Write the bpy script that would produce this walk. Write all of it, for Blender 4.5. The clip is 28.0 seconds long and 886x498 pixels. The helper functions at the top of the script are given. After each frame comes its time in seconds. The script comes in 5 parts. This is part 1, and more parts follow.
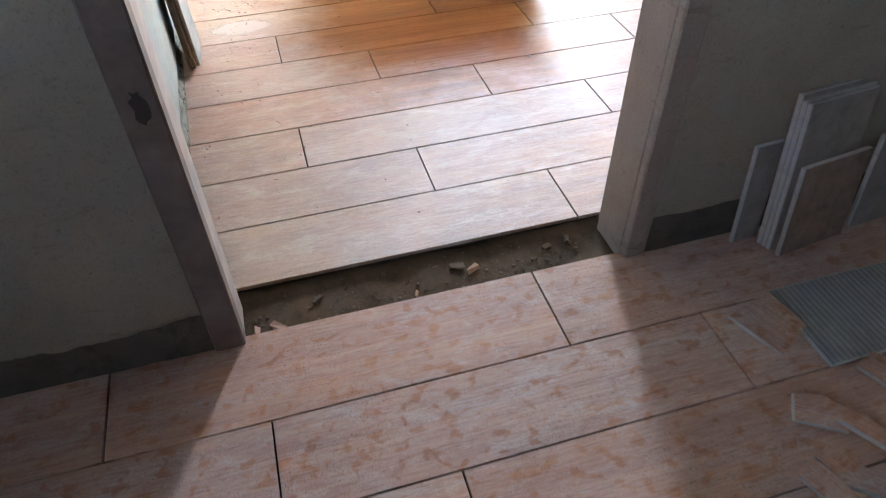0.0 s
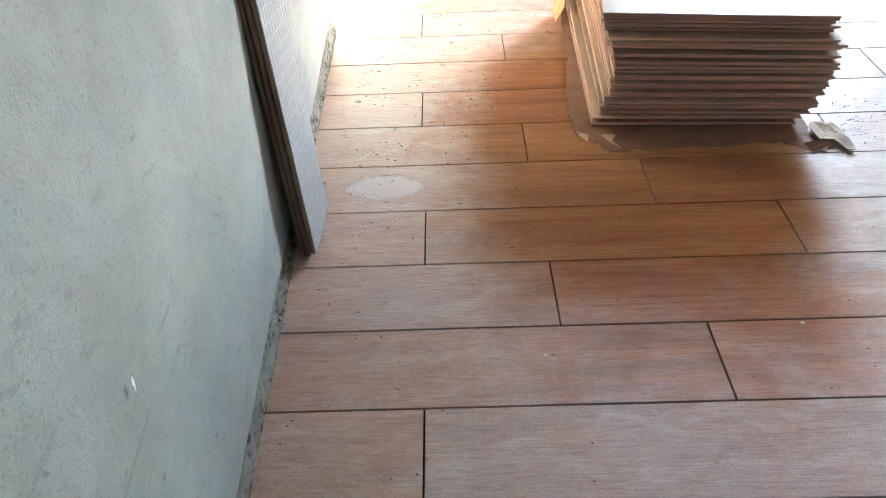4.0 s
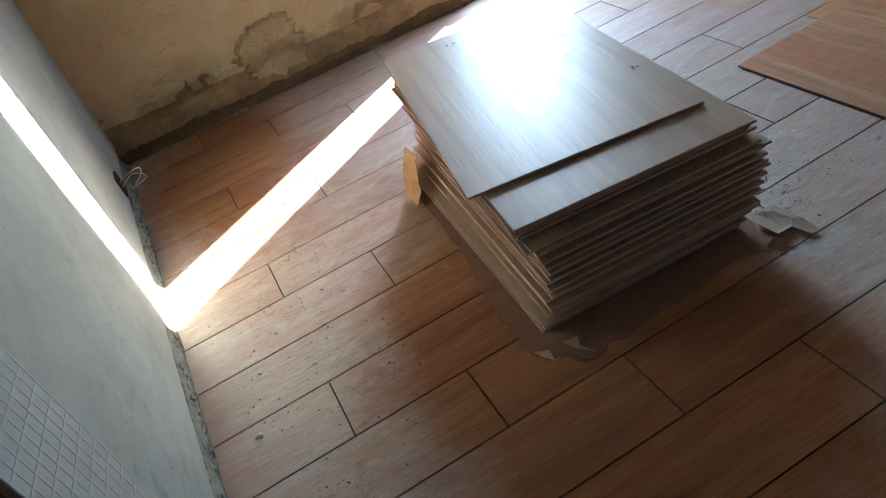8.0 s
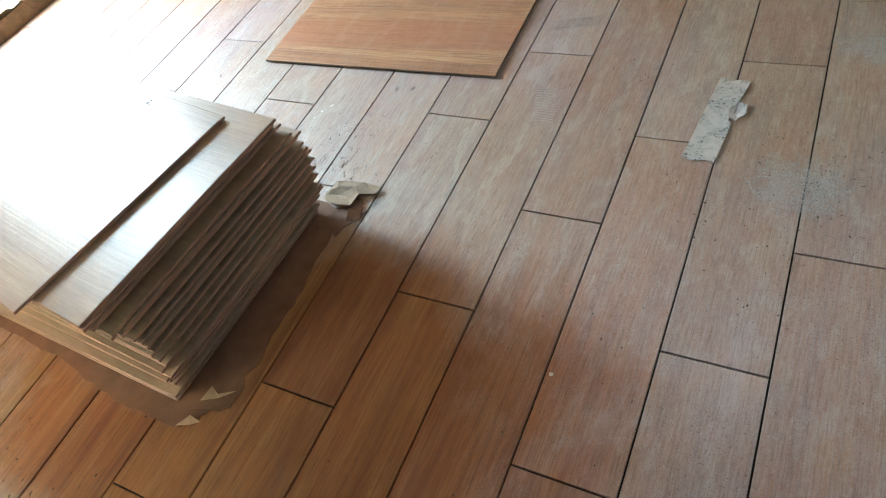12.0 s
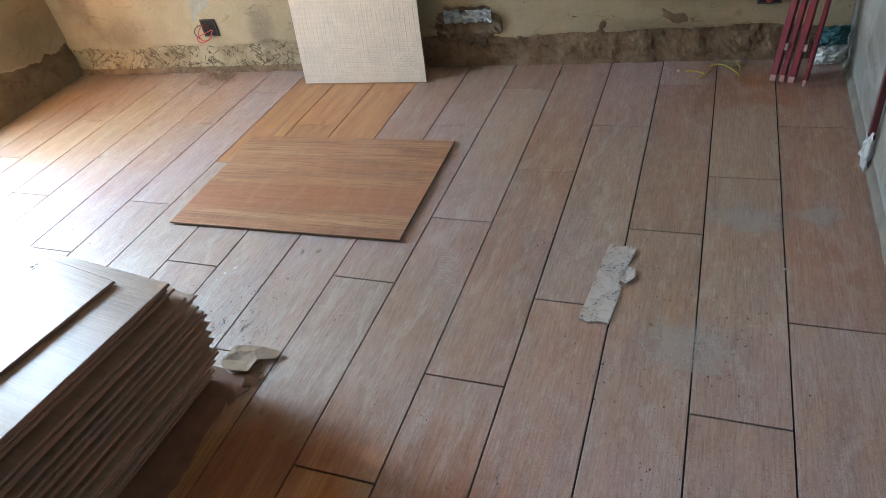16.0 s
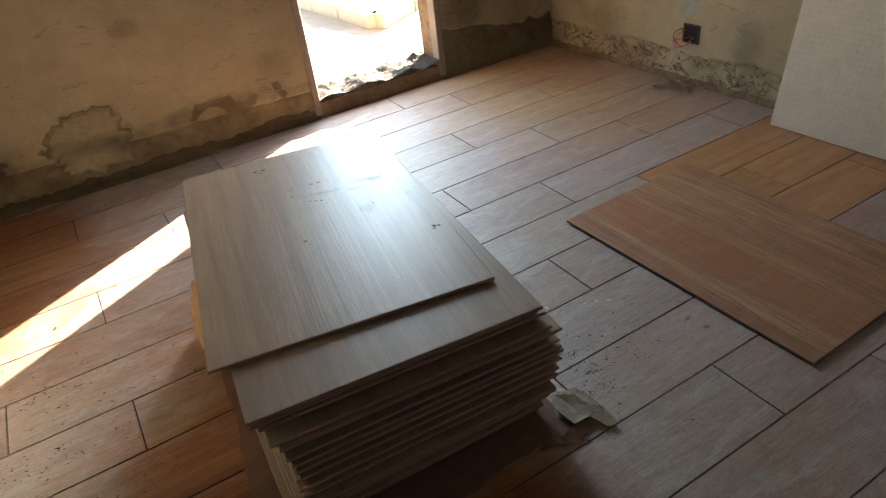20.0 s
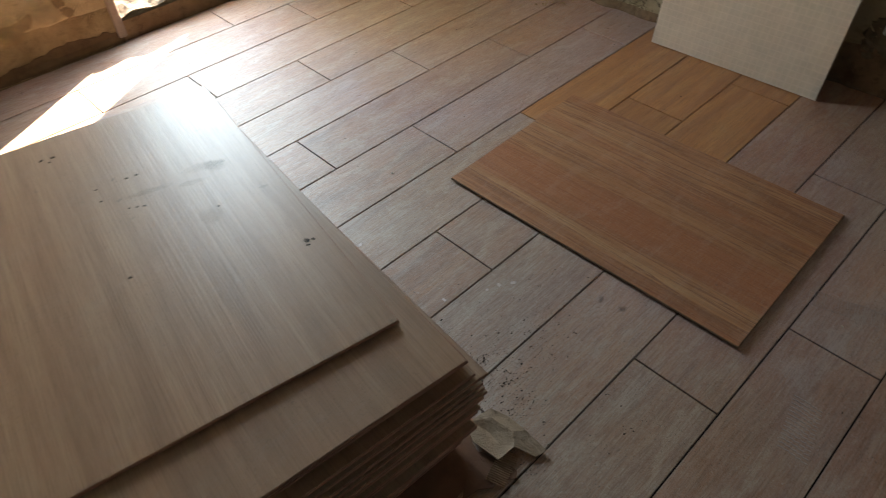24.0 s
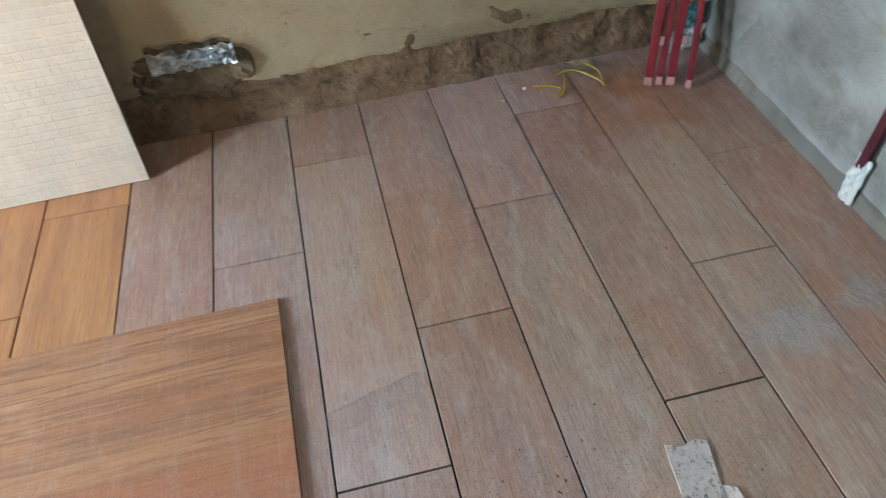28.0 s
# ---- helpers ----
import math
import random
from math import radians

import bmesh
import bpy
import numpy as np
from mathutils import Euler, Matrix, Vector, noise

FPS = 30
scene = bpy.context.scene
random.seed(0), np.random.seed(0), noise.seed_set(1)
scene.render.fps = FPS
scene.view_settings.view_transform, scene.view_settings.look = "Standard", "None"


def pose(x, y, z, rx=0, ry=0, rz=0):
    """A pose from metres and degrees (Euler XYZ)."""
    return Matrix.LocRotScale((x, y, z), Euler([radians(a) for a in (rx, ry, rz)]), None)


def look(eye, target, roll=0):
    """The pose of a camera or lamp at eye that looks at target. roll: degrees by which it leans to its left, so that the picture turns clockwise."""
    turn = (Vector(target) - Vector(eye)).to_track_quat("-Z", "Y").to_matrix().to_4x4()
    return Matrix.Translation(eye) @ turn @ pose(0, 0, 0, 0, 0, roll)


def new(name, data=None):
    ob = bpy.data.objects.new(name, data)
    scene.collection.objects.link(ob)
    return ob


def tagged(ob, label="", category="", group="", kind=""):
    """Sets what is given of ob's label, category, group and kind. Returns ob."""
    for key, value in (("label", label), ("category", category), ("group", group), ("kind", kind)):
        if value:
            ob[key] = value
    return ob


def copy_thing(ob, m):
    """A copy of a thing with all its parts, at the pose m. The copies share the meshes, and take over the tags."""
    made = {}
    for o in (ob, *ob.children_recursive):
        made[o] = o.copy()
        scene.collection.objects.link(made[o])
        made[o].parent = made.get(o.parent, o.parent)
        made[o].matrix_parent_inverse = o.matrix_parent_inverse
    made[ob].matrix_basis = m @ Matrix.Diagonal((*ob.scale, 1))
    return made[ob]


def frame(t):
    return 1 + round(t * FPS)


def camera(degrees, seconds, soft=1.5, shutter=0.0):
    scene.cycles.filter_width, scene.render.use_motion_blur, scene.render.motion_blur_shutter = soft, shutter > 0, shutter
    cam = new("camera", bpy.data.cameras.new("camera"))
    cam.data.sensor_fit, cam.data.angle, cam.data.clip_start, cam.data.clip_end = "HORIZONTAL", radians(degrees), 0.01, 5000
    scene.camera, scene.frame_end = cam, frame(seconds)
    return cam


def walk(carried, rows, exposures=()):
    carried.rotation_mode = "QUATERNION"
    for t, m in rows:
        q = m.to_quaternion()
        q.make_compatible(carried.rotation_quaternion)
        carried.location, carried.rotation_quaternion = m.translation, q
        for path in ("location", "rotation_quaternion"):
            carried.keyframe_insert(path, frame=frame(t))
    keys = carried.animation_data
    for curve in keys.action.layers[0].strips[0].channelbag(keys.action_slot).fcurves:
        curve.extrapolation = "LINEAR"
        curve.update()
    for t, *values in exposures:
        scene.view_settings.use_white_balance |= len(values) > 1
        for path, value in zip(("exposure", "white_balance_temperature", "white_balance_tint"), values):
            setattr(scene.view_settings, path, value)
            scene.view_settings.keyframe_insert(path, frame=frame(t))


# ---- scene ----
cam = camera(67.0, 28.0, soft=0.7, shutter=0.25)
PATH = [
    (0, (0.25, 0.14, 1.154), (0.633, 1.516, -0.246), -1.0),
    (0.5, (0.323, 0.289, 1.146), (0.579, 1.73, -0.216), -4.6),
    (1, (0.395, 0.464, 1.152), (0.505, 1.923, -0.211), -3.8),
    (1.5, (0.434, 0.577, 1.131), (0.417, 2.027, -0.247), -2.3),
    (2, (0.427, 0.761, 1.131), (0.399, 2.198, -0.259), 0.2),
    (2.5, (0.413, 0.898, 1.141), (0.493, 2.301, -0.282), 1.3),
    (3, (0.369, 1.019, 1.153), (0.499, 2.442, -0.247), 1.0),
    (3.5, (0.359, 1.094, 1.148), (0.376, 2.552, -0.22), -0.5),
    (5.5, (0.414, 1.432, 1.176), (0.477, 2.866, -0.217), -9.2),
    (6, (0.444, 1.605, 1.21), (0.782, 2.985, -0.198), -9.6),
    (6.5, (0.385, 1.728, 1.232), (0.793, 3.149, -0.116), -11.6),
    (7, (0.342, 1.82, 1.249), (0.858, 3.23, -0.072), -13.5),
    (7.5, (0.33, 1.85, 1.277), (0.791, 3.308, -0.012), -16.3),
    (8, (0.353, 1.861, 1.286), (0.744, 3.361, 0.022), -19.7),
    (8.5, (0.338, 1.844, 1.275), (0.769, 3.318, -0.005), -19.5),
    (9, (0.378, 1.843, 1.283), (0.859, 3.232, -0.073), -21.2),
    (9.5, (0.399, 1.834, 1.281), (0.989, 3.167, -0.089), -21.8),
    (10, (0.425, 1.816, 1.262), (1.145, 3.056, -0.132), -22.1),
    (10.5, (0.47, 1.804, 1.256), (1.279, 2.912, -0.199), -22.5),
    (11, (0.495, 1.792, 1.263), (1.387, 2.798, -0.218), -22.4),
    (11.5, (0.515, 1.773, 1.257), (1.443, 2.706, -0.249), -22.3),
    (12, (0.542, 1.756, 1.261), (1.534, 2.609, -0.251), -21.0),
    (12.5, (0.553, 1.737, 1.255), (1.623, 2.543, -0.231), -19.6),
    (14.5, (0.575, 1.725, 1.255), (1.789, 2.445, -0.163), -16.2),
    (15, (0.581, 1.726, 1.253), (1.87, 2.42, -0.11), -14.5),
    (15.5, (0.586, 1.726, 1.26), (1.944, 2.407, -0.041), -12.7),
    (16, (0.58, 1.726, 1.262), (1.983, 2.423, 0.019), -11.6),
    (16.5, (0.586, 1.728, 1.264), (1.988, 2.429, 0.022), -11.1),
    (17, (0.584, 1.726, 1.263), (1.991, 2.452, 0.042), -10.8),
    (17.5, (0.577, 1.741, 1.271), (1.978, 2.503, 0.064), -10.2),
    (18, (0.565, 1.768, 1.271), (1.939, 2.644, 0.111), -9.3),
    (18.5, (0.556, 1.81, 1.257), (1.847, 2.809, 0.102), -8.2),
    (19, (0.607, 1.868, 1.228), (1.71, 3.049, 0.05), -7.5),
    (19.5, (0.674, 1.925, 1.249), (1.597, 3.261, 0.082), -8.4),
    (20, (0.741, 1.969, 1.238), (1.502, 3.447, 0.127), -7.7),
    (20.5, (0.739, 1.987, 1.269), (1.376, 3.536, 0.177), -5.2),
    (22.5, (0.73, 2.146, 1.247), (0.876, 3.711, 0.011), -4.4),
    (23, (0.783, 2.266, 1.228), (1.216, 3.717, -0.078), -3.2),
    (23.5, (0.845, 2.35, 1.212), (1.593, 3.623, -0.137), -2.4),
    (24, (0.937, 2.378, 1.25), (1.896, 3.41, -0.17), -2.4),
    (24.5, (1.014, 2.386, 1.228), (2.043, 3.328, -0.206), -5.2),
    (25, (1.143, 2.372, 1.246), (2.179, 3.336, -0.168), -11.1),
    (25.5, (1.264, 2.35, 1.262), (2.401, 3.291, -0.088), -12.8),
    (26, (1.338, 2.318, 1.258), (2.567, 3.173, -0.068), -15.2),
    (26.5, (1.404, 2.298, 1.209), (2.655, 2.947, -0.21), -15.3),
    (27, (1.52, 2.358, 1.18), (2.85, 2.601, -0.294), -7.7),
    (27.5, (1.594, 2.409, 1.155), (2.951, 2.424, -0.314), -5.1),
    (28, (1.646, 2.409, 1.124), (2.973, 2.156, -0.351), -3.6),
]
EXPOSURES = [(0.0, 7.25, 7400, 19), (1.0, 6.84, 7250, 22), (3.0, 6.57, 6700, 15), (5.5, 6.50, 6600, 4), (6.2, 6.21, 6200, 0), (7.0, 5.24, 6050, -1), (8.0, 4.74, 6100, 5), (9.0, 4.70, 7050, 6), (10.0, 5.25, 7000, 7),
             (11.0, 5.90, 7000, 1), (12.0, 6.11, 7100, 2), (14.5, 5.71, 6950, 10), (17.0, 5.65, 6800, 9), (18.5, 5.03, 6750, 8), (20.0, 4.09, 7300, 8), (22.5, 3.62, 7600, 9), (24.0, 4.18, 8350, 12), (25.0, 4.45, 9650, 18), (26.0, 4.81, 10350, 24), (27.0, 5.71, 7600, 7), (28.0, 6.13, 6750, 7)]
walk(cam, [(t, look(eye, target, roll)) for t, eye, target, roll in PATH], EXPOSURES)

# ---- world, sun, door light ----
SUN_AZ, SUN_EL = radians(30.8), radians(20.0)      # azimuth from +x towards +y
world = bpy.data.worlds.new("sky")
scene.world = world
world.use_nodes = True
wn = world.node_tree
sky = wn.nodes.new("ShaderNodeTexSky")
sky.sky_type, sky.sun_disc = "NISHITA", False
sky.sun_elevation, sky.sun_rotation = SUN_EL, math.pi / 2 - SUN_AZ
wn.links.new(sky.outputs[0], wn.nodes["Background"].inputs[0])
wn.nodes["Background"].inputs[1].default_value = 0.05

sun_data = bpy.data.lights.new("sun", "SUN")
sun_data.energy, sun_data.angle, sun_data.color = 5.0, radians(0.6), (1.0, 0.93, 0.80)
sun = new("sun", sun_data)
sun_way = Vector((math.cos(SUN_AZ) * math.cos(SUN_EL), math.sin(SUN_AZ) * math.cos(SUN_EL), math.sin(SUN_EL)))
sun.matrix_world = look(sun_way * 20, (0, 0, 0))

door_data = bpy.data.lights.new("doorway_skylight", "AREA")
door_data.shape, door_data.size, door_data.size_y = "RECTANGLE", 0.46, 1.15
door_data.energy, door_data.color = 2.05, (0.50, 0.74, 1.0)
door_lamp = new("doorway_skylight", door_data)
door_lamp.matrix_world = look((1.99, 5.10, 1.02), (0.72, 3.1, 0.45))

# ---- materials ----


class Nodes:
    """A small builder for one node material."""

    def __init__(self, name):
        self.mat = bpy.data.materials.new(name)
        self.mat.use_nodes = True
        self.tree = self.mat.node_tree
        self.bsdf = self.tree.nodes["Principled BSDF"]

    def add(self, kind, **values):
        node = self.tree.nodes.new(kind)
        for key, value in values.items():
            node.inputs[key.replace("_", " ")].default_value = value
        return node

    def link(self, a, b):
        self.tree.links.new(a, b)

    def coords(self, kind="Object", scale=(1, 1, 1), shuffle=False):
        out = self.add("ShaderNodeTexCoord").outputs[kind] if kind != "World" else self.add("ShaderNodeNewGeometry").outputs["Position"]
        if shuffle:
            info = self.add("ShaderNodeObjectInfo")
            times = self.add("ShaderNodeMath")
            times.operation = "MULTIPLY"
            times.inputs[1].default_value = 37.0
            self.link(info.outputs["Random"], times.inputs[0])
            plus = self.add("ShaderNodeVectorMath")
            plus.operation = "ADD"
            self.link(out, plus.inputs[0])
            self.link(times.outputs[0], plus.inputs[1])
            out = plus.outputs[0]
        mapping = self.add("ShaderNodeMapping")
        mapping.inputs["Scale"].default_value = scale
        self.link(out, mapping.inputs[0])
        return mapping.outputs[0]

    def noise(self, vector, scale, detail=4.0, rough=0.55, distort=0.0):
        node = self.add("ShaderNodeTexNoise", Scale=scale, Detail=detail, Roughness=rough, Distortion=distort)
        self.link(vector, node.inputs["Vector"])
        return node.outputs["Fac"]

    def ramp(self, fac, stops):
        node = self.add("ShaderNodeValToRGB")
        els = node.color_ramp.elements
        while len(els) < len(stops):
            els.new(0.5)
        for el, (at, colour) in zip(els, stops):
            el.position = at
            el.color = (*colour, 1) if isinstance(colour, tuple) else (colour, colour, colour, 1)
        self.link(fac, node.inputs[0])
        return node.outputs[0]

    def mix(self, fac, a, b, blend="MIX"):
        node = self.tree.nodes.new("ShaderNodeMix")
        node.data_type, node.blend_type = "RGBA", blend
        for value, slot in ((fac, node.inputs["Factor"]), (a, node.inputs[6]), (b, node.inputs[7])):
            if isinstance(value, (int, float)):
                slot.default_value = value
            elif isinstance(value, tuple):
                slot.default_value = (*value, 1)
            else:
                self.link(value, slot)
        return node.outputs[2]

    def math(self, op, a, b):
        node = self.add("ShaderNodeMath")
        node.operation = op
        node.use_clamp = False
        for value, slot in ((a, node.inputs[0]), (b, node.inputs[1])):
            if isinstance(value, (int, float)):
                slot.default_value = value
            else:
                self.link(value, slot)
        return node.outputs[0]

    def bump(self, height, strength, distance=0.002, under=None):
        node = self.add("ShaderNodeBump", Strength=strength, Distance=distance)
        self.link(height, node.inputs["Height"])
        if under is not None:
            self.link(under, node.inputs["Normal"])
        return node.outputs[0]

    def done(self, colour=None, rough=None, normal=None, spec=None, metal=None):
        for value, name in ((colour, "Base Color"), (rough, "Roughness"), (normal, "Normal"), (spec, "Specular IOR Level"), (metal, "Metallic")):
            if value is None:
                continue
            if isinstance(value, (int, float)):
                self.bsdf.inputs[name].default_value = value
            elif isinstance(value, tuple):
                self.bsdf.inputs[name].default_value = (*value, 1)
            else:
                self.link(value, self.bsdf.inputs[name])
        return self.mat


def wood_tile(name, dark, mid, light, dust, dust_colour, rough=(0.3, 0.6), stretch=12.0, shuffle=True, streak=0.5, spec=0.5, spots=0.0, shade_zones=False):
    """Glazed porcelain printed as wood, with the grain along local x, under building dust."""
    n = Nodes(name)
    broad = n.noise(n.coords("Object", (0.9, stretch, 1), shuffle), 1.6, 5, 0.6, 0.6)
    fine = n.noise(n.coords("Object", (4, 230, 1), shuffle), 1.0, 3, 0.6)
    veins = n.noise(n.coords("Object", (1.6, stretch * 3.2, 1), shuffle), 1.7, 4, 0.65, 1.2)
    wood = n.ramp(broad, [(0.28, dark), (0.5, mid), (0.72, light)])
    wood = n.mix(n.ramp(fine, [(0.42, 0.0), (0.72, 0.55)]), wood, dark)
    wood = n.mix(n.math("MULTIPLY", n.ramp(veins, [(0.52, 0.0), (0.62, 1.0), (0.7, 0.0)]), streak), wood, dark)
    if streak > 0.9:
        bands = n.noise(n.coords("Object", (0.45, 5.5, 1), shuffle), 1.3, 3, 0.5, 0.5)
        wood = n.mix(n.ramp(bands, [(0.46, 0.0), (0.58, 0.75)]), wood, tuple(v * f for v, f in zip(mid, (0.85, 0.58, 0.42))))
    if shuffle:
        tone = n.add("ShaderNodeHueSaturation")
        info = n.add("ShaderNodeObjectInfo")
        span = n.add("ShaderNodeMapRange")
        span.inputs["To Min"].default_value, span.inputs["To Max"].default_value = 0.86, 1.12
        n.link(info.outputs["Random"], span.inputs[0])
        n.link(span.outputs[0], tone.inputs["Value"])
        hue = n.add("ShaderNodeMapRange")
        hue.inputs["To Min"].default_value, hue.inputs["To Max"].default_value = (0.492, 0.503) if shade_zones else (0.5, 0.5)
        n.link(n.math("FRACT", n.math("MULTIPLY", info.outputs["Random"], 3.77), 0.0), hue.inputs[0])
        n.link(hue.outputs[0], tone.inputs["Hue"])
        n.link(wood, tone.inputs["Color"])
        wood = tone.outputs[0]
    # dust films, wiped patches and grains, laid out in the room
    world_p = n.coords("World")
    clouds = n.noise(world_p, 2.6, 9, 0.68, 0.6)
    wipes = n.noise(n.coords("World", (1.0, 2.2, 1)), 7.0, 5, 0.7, 1.6)
    specks = n.noise(world_p, 120.0, 3, 0.6)
    film = n.math("MULTIPLY", n.math("ADD", n.ramp(clouds, [(0.34, 0.60), (0.64, 0.90)]), n.ramp(wipes, [(0.50, 0.0), (0.76, 0.18)])), dust)
    film = n.math("ADD", film, n.math("MULTIPLY", n.ramp(specks, [(0.62, 0.0), (0.70, 0.6)]), dust))
    arcs = n.add("ShaderNodeTexWave", Scale=2.4, Distortion=9.0, Detail=4.0, Detail_Scale=1.4)
    arcs.wave_type = "RINGS"
    n.link(world_p, arcs.inputs["Vector"])
    film = n.math("ADD", film, n.math("MULTIPLY", n.math("MULTIPLY", n.ramp(arcs.outputs["Fac"], [(0.78, 0.0), (0.97, 0.30)]), n.ramp(wipes, [(0.40, 0.0), (0.55, 1.0)])), dust))
    if spots:
        worn = n.noise(n.coords("World", (1.0, 1.3, 1)), 26.0, 3, 0.5, 0.4)
        film = n.math("MULTIPLY", film, n.ramp(worn, [(0.56, 1.0), (0.64, 1.0 - spots)]))
    if shuffle:
        share = n.add("ShaderNodeMapRange")
        share.inputs["To Min"].default_value, share.inputs["To Max"].default_value = 0.78, 1.14
        again = n.math("MULTIPLY", info.outputs["Random"], 7.31)
        again = n.math("FRACT", again, 0.0)
        n.link(again, share.inputs[0])
        film = n.math("MULTIPLY", film, share.outputs[0])
    lie = 1.0
    if shade_zones:
        # film thinned as painted shade before the stack and north-west, and thinned south-east
        flat = n.coords("World", (1.0, 0.6, 0.0))
        away = n.add("ShaderNodeVectorMath")
        away.operation = "DISTANCE"
        away.inputs[1].default_value = (0.90, 1.70, 0.0)
        n.link(flat, away.inputs[0])
        far = n.add("ShaderNodeVectorMath")
        far.operation = "DISTANCE"
        far.inputs[1].default_value = (3.10, 0.93, 0.0)
        n.link(flat, far.inputs[0])
        nook = n.add("ShaderNodeVectorMath")
        nook.operation = "DISTANCE"
        nook.inputs[1].default_value = (0.25, 2.75, 0.0)
        n.link(flat, nook.inputs[0])
        near = n.math("MINIMUM", away.outputs["Value"], n.math("ADD", nook.outputs["Value"], 0.15))
        wavy = n.math("ADD", n.math("MINIMUM", near, n.math("ADD", far.outputs["Value"], 0.42)), n.math("MULTIPLY", n.math("SUBTRACT", clouds, 0.5), 0.6))
        reach = n.add("ShaderNodeMapRange")
        reach.inputs["From Min"].default_value, reach.inputs["From Max"].default_value = 0.38, 0.66
        reach.inputs["To Min"].default_value, reach.inputs["To Max"].default_value = 0.07, 1.0
        n.link(wavy, reach.inputs[0])
        lie = reach.outputs[0]
        film = n.math("MULTIPLY", film, lie)
    powder = n.noise(world_p, 330.0, 2, 0.6)
    lodged = n.noise(n.coords("World", (13, 190, 1)), 1.0, 5, 0.75, 0.3)
    film = n.math("MULTIPLY", film, n.math("ADD", n.ramp(powder, [(0.32, 0.46), (0.62, 0.88)]), n.ramp(lodged, [(0.42, 0.0), (0.68, 0.46)])))
    broken = n.noise(n.coords("World", (1.0, 1.5, 1)), 70.0, 6, 0.8, 0.4)
    film = n.math("MULTIPLY", film, n.ramp(broken, [(0.40, 0.76), (0.60, 1.0)]))
    film = n.math("MULTIPLY", film, 1.06)
    scuffs = n.noise(n.coords("World", (1.0, 1.6, 1)), 17.0, 8, 0.8, 0.5)
    treads = n.noise(n.coords("World", (1.0, 1.0, 1)), 3.1, 3, 0.55, 0.5)
    film = n.math("ADD", film, n.math("MULTIPLY", n.math("MULTIPLY", n.ramp(scuffs, [(0.54, 0.0), (0.66, 0.34)]), n.ramp(treads, [(0.46, 0.0), (0.60, 1.0)])), n.math("MULTIPLY", lie, dust)))
    crumbs = n.noise(world_p, 46.0, 3, 0.6)
    # curved scratches left by trowels and boots
    for size, weight in ((8.0, 0.20), (21.0, 0.22)):
        swirl = n.noise(world_p, size, 2, 0.5, 1.2)
        thin = n.ramp(swirl, [(0.488, 0.0), (0.500, 1.0), (0.512, 0.0)])
        film = n.math("ADD", film, n.math("MULTIPLY", n.math("MULTIPLY", thin, n.ramp(scuffs, [(0.46, 0.0), (0.60, weight)])), n.math("MULTIPLY", lie, dust)))
    film = n.math("MINIMUM", film, 1.0)
    if shade_zones:
        drift = n.noise(world_p, 0.9, 2, 0.5, 0.3)
        dust_colour = n.mix(n.ramp(drift, [(0.40, 0.0), (0.58, 1.0)]), tuple(v * f for v, f in zip(dust_colour, (1.0, 0.995, 1.05))), tuple(v * f for v, f in zip(dust_colour, (0.97, 0.98, 0.86))))
        # yellow sand trodden in from the yard
        sandy = n.add("ShaderNodeVectorMath")
        sandy.operation = "DISTANCE"
        sandy.inputs[1].default_value = (2.70, 2.75, 0.0)
        n.link(flat, sandy.inputs[0])
        trod = n.add("ShaderNodeMapRange")
        trod.inputs["From Min"].default_value, trod.inputs["From Max"].default_value = 0.22, 0.72
        trod.inputs["To Min"].default_value, trod.inputs["To Max"].default_value = 0.92, 0.0
        n.link(n.math("ADD", sandy.outputs["Value"], n.math("MULTIPLY", n.math("SUBTRACT", clouds, 0.5), 0.5)), trod.inputs[0])
        dust_colour = n.mix(trod.outputs[0], dust_colour, (0.59, 0.385, 0.18))
    colour = n.mix(n.math("MULTIPLY", film, 0.94 if shade_zones else 1.0), wood, dust_colour)
    pores = n.noise(n.coords("Object", (16, 330, 1), shuffle), 1.0, 3, 0.7)
    lines = n.noise(n.coords("Object", (1.2, 74, 1), shuffle), 1.0, 3, 0.6, 0.4)
    colour = n.mix(n.math("MULTIPLY", n.math("ADD", n.ramp(pores, [(0.50, 0.0), (0.68, 0.40)]), n.ramp(lines, [(0.54, 0.0), (0.72, 0.10)])), 1.0 if streak == 0.5 else 0.6), colour, tuple(v * 0.55 for v in dark))
    flecks = n.noise(world_p, 210.0, 3, 0.6)
    colour = n.mix(n.math("MULTIPLY", n.math("MULTIPLY", n.ramp(flecks, [(0.60, 0.0), (0.66, 0.8)]), n.ramp(treads, [(0.44, 1.0), (0.56, 0.22)])), min(1.0, dust * 1.5)), colour, (0.10, 0.07, 0.055))
    colour = n.mix(n.math("MULTIPLY", n.ramp(crumbs, [(0.69, 0.0), (0.74, 0.6)]), n.ramp(clouds, [(0.45, 0.0), (0.6, 1.0)])), colour, (0.16, 0.12, 0.10))
    shine = n.add("ShaderNodeMapRange")
    shine.inputs["To Min"].default_value, shine.inputs["To Max"].default_value = rough
    n.link(film, shine.inputs[0])
    relief = n.bump(lines, 0.30, 0.0012, n.bump(fine, 0.35, 0.001))
    relief = n.bump(specks, 0.3 * dust, 0.001, relief)
    relief = n.bump(powder, 0.25 * dust, 0.0006, relief)
    if spec > 0.9:
        spec = 0.5
        n.link(n.math("MINIMUM", n.math("MULTIPLY", film, 1.9), 0.95), n.bsdf.inputs["Coat Weight"])
        n.bsdf.inputs["Coat Roughness"].default_value = 0.62
        n.bsdf.inputs["Coat IOR"].default_value = 2.0
    return n.done(colour, shine.outputs[0], relief, spec)


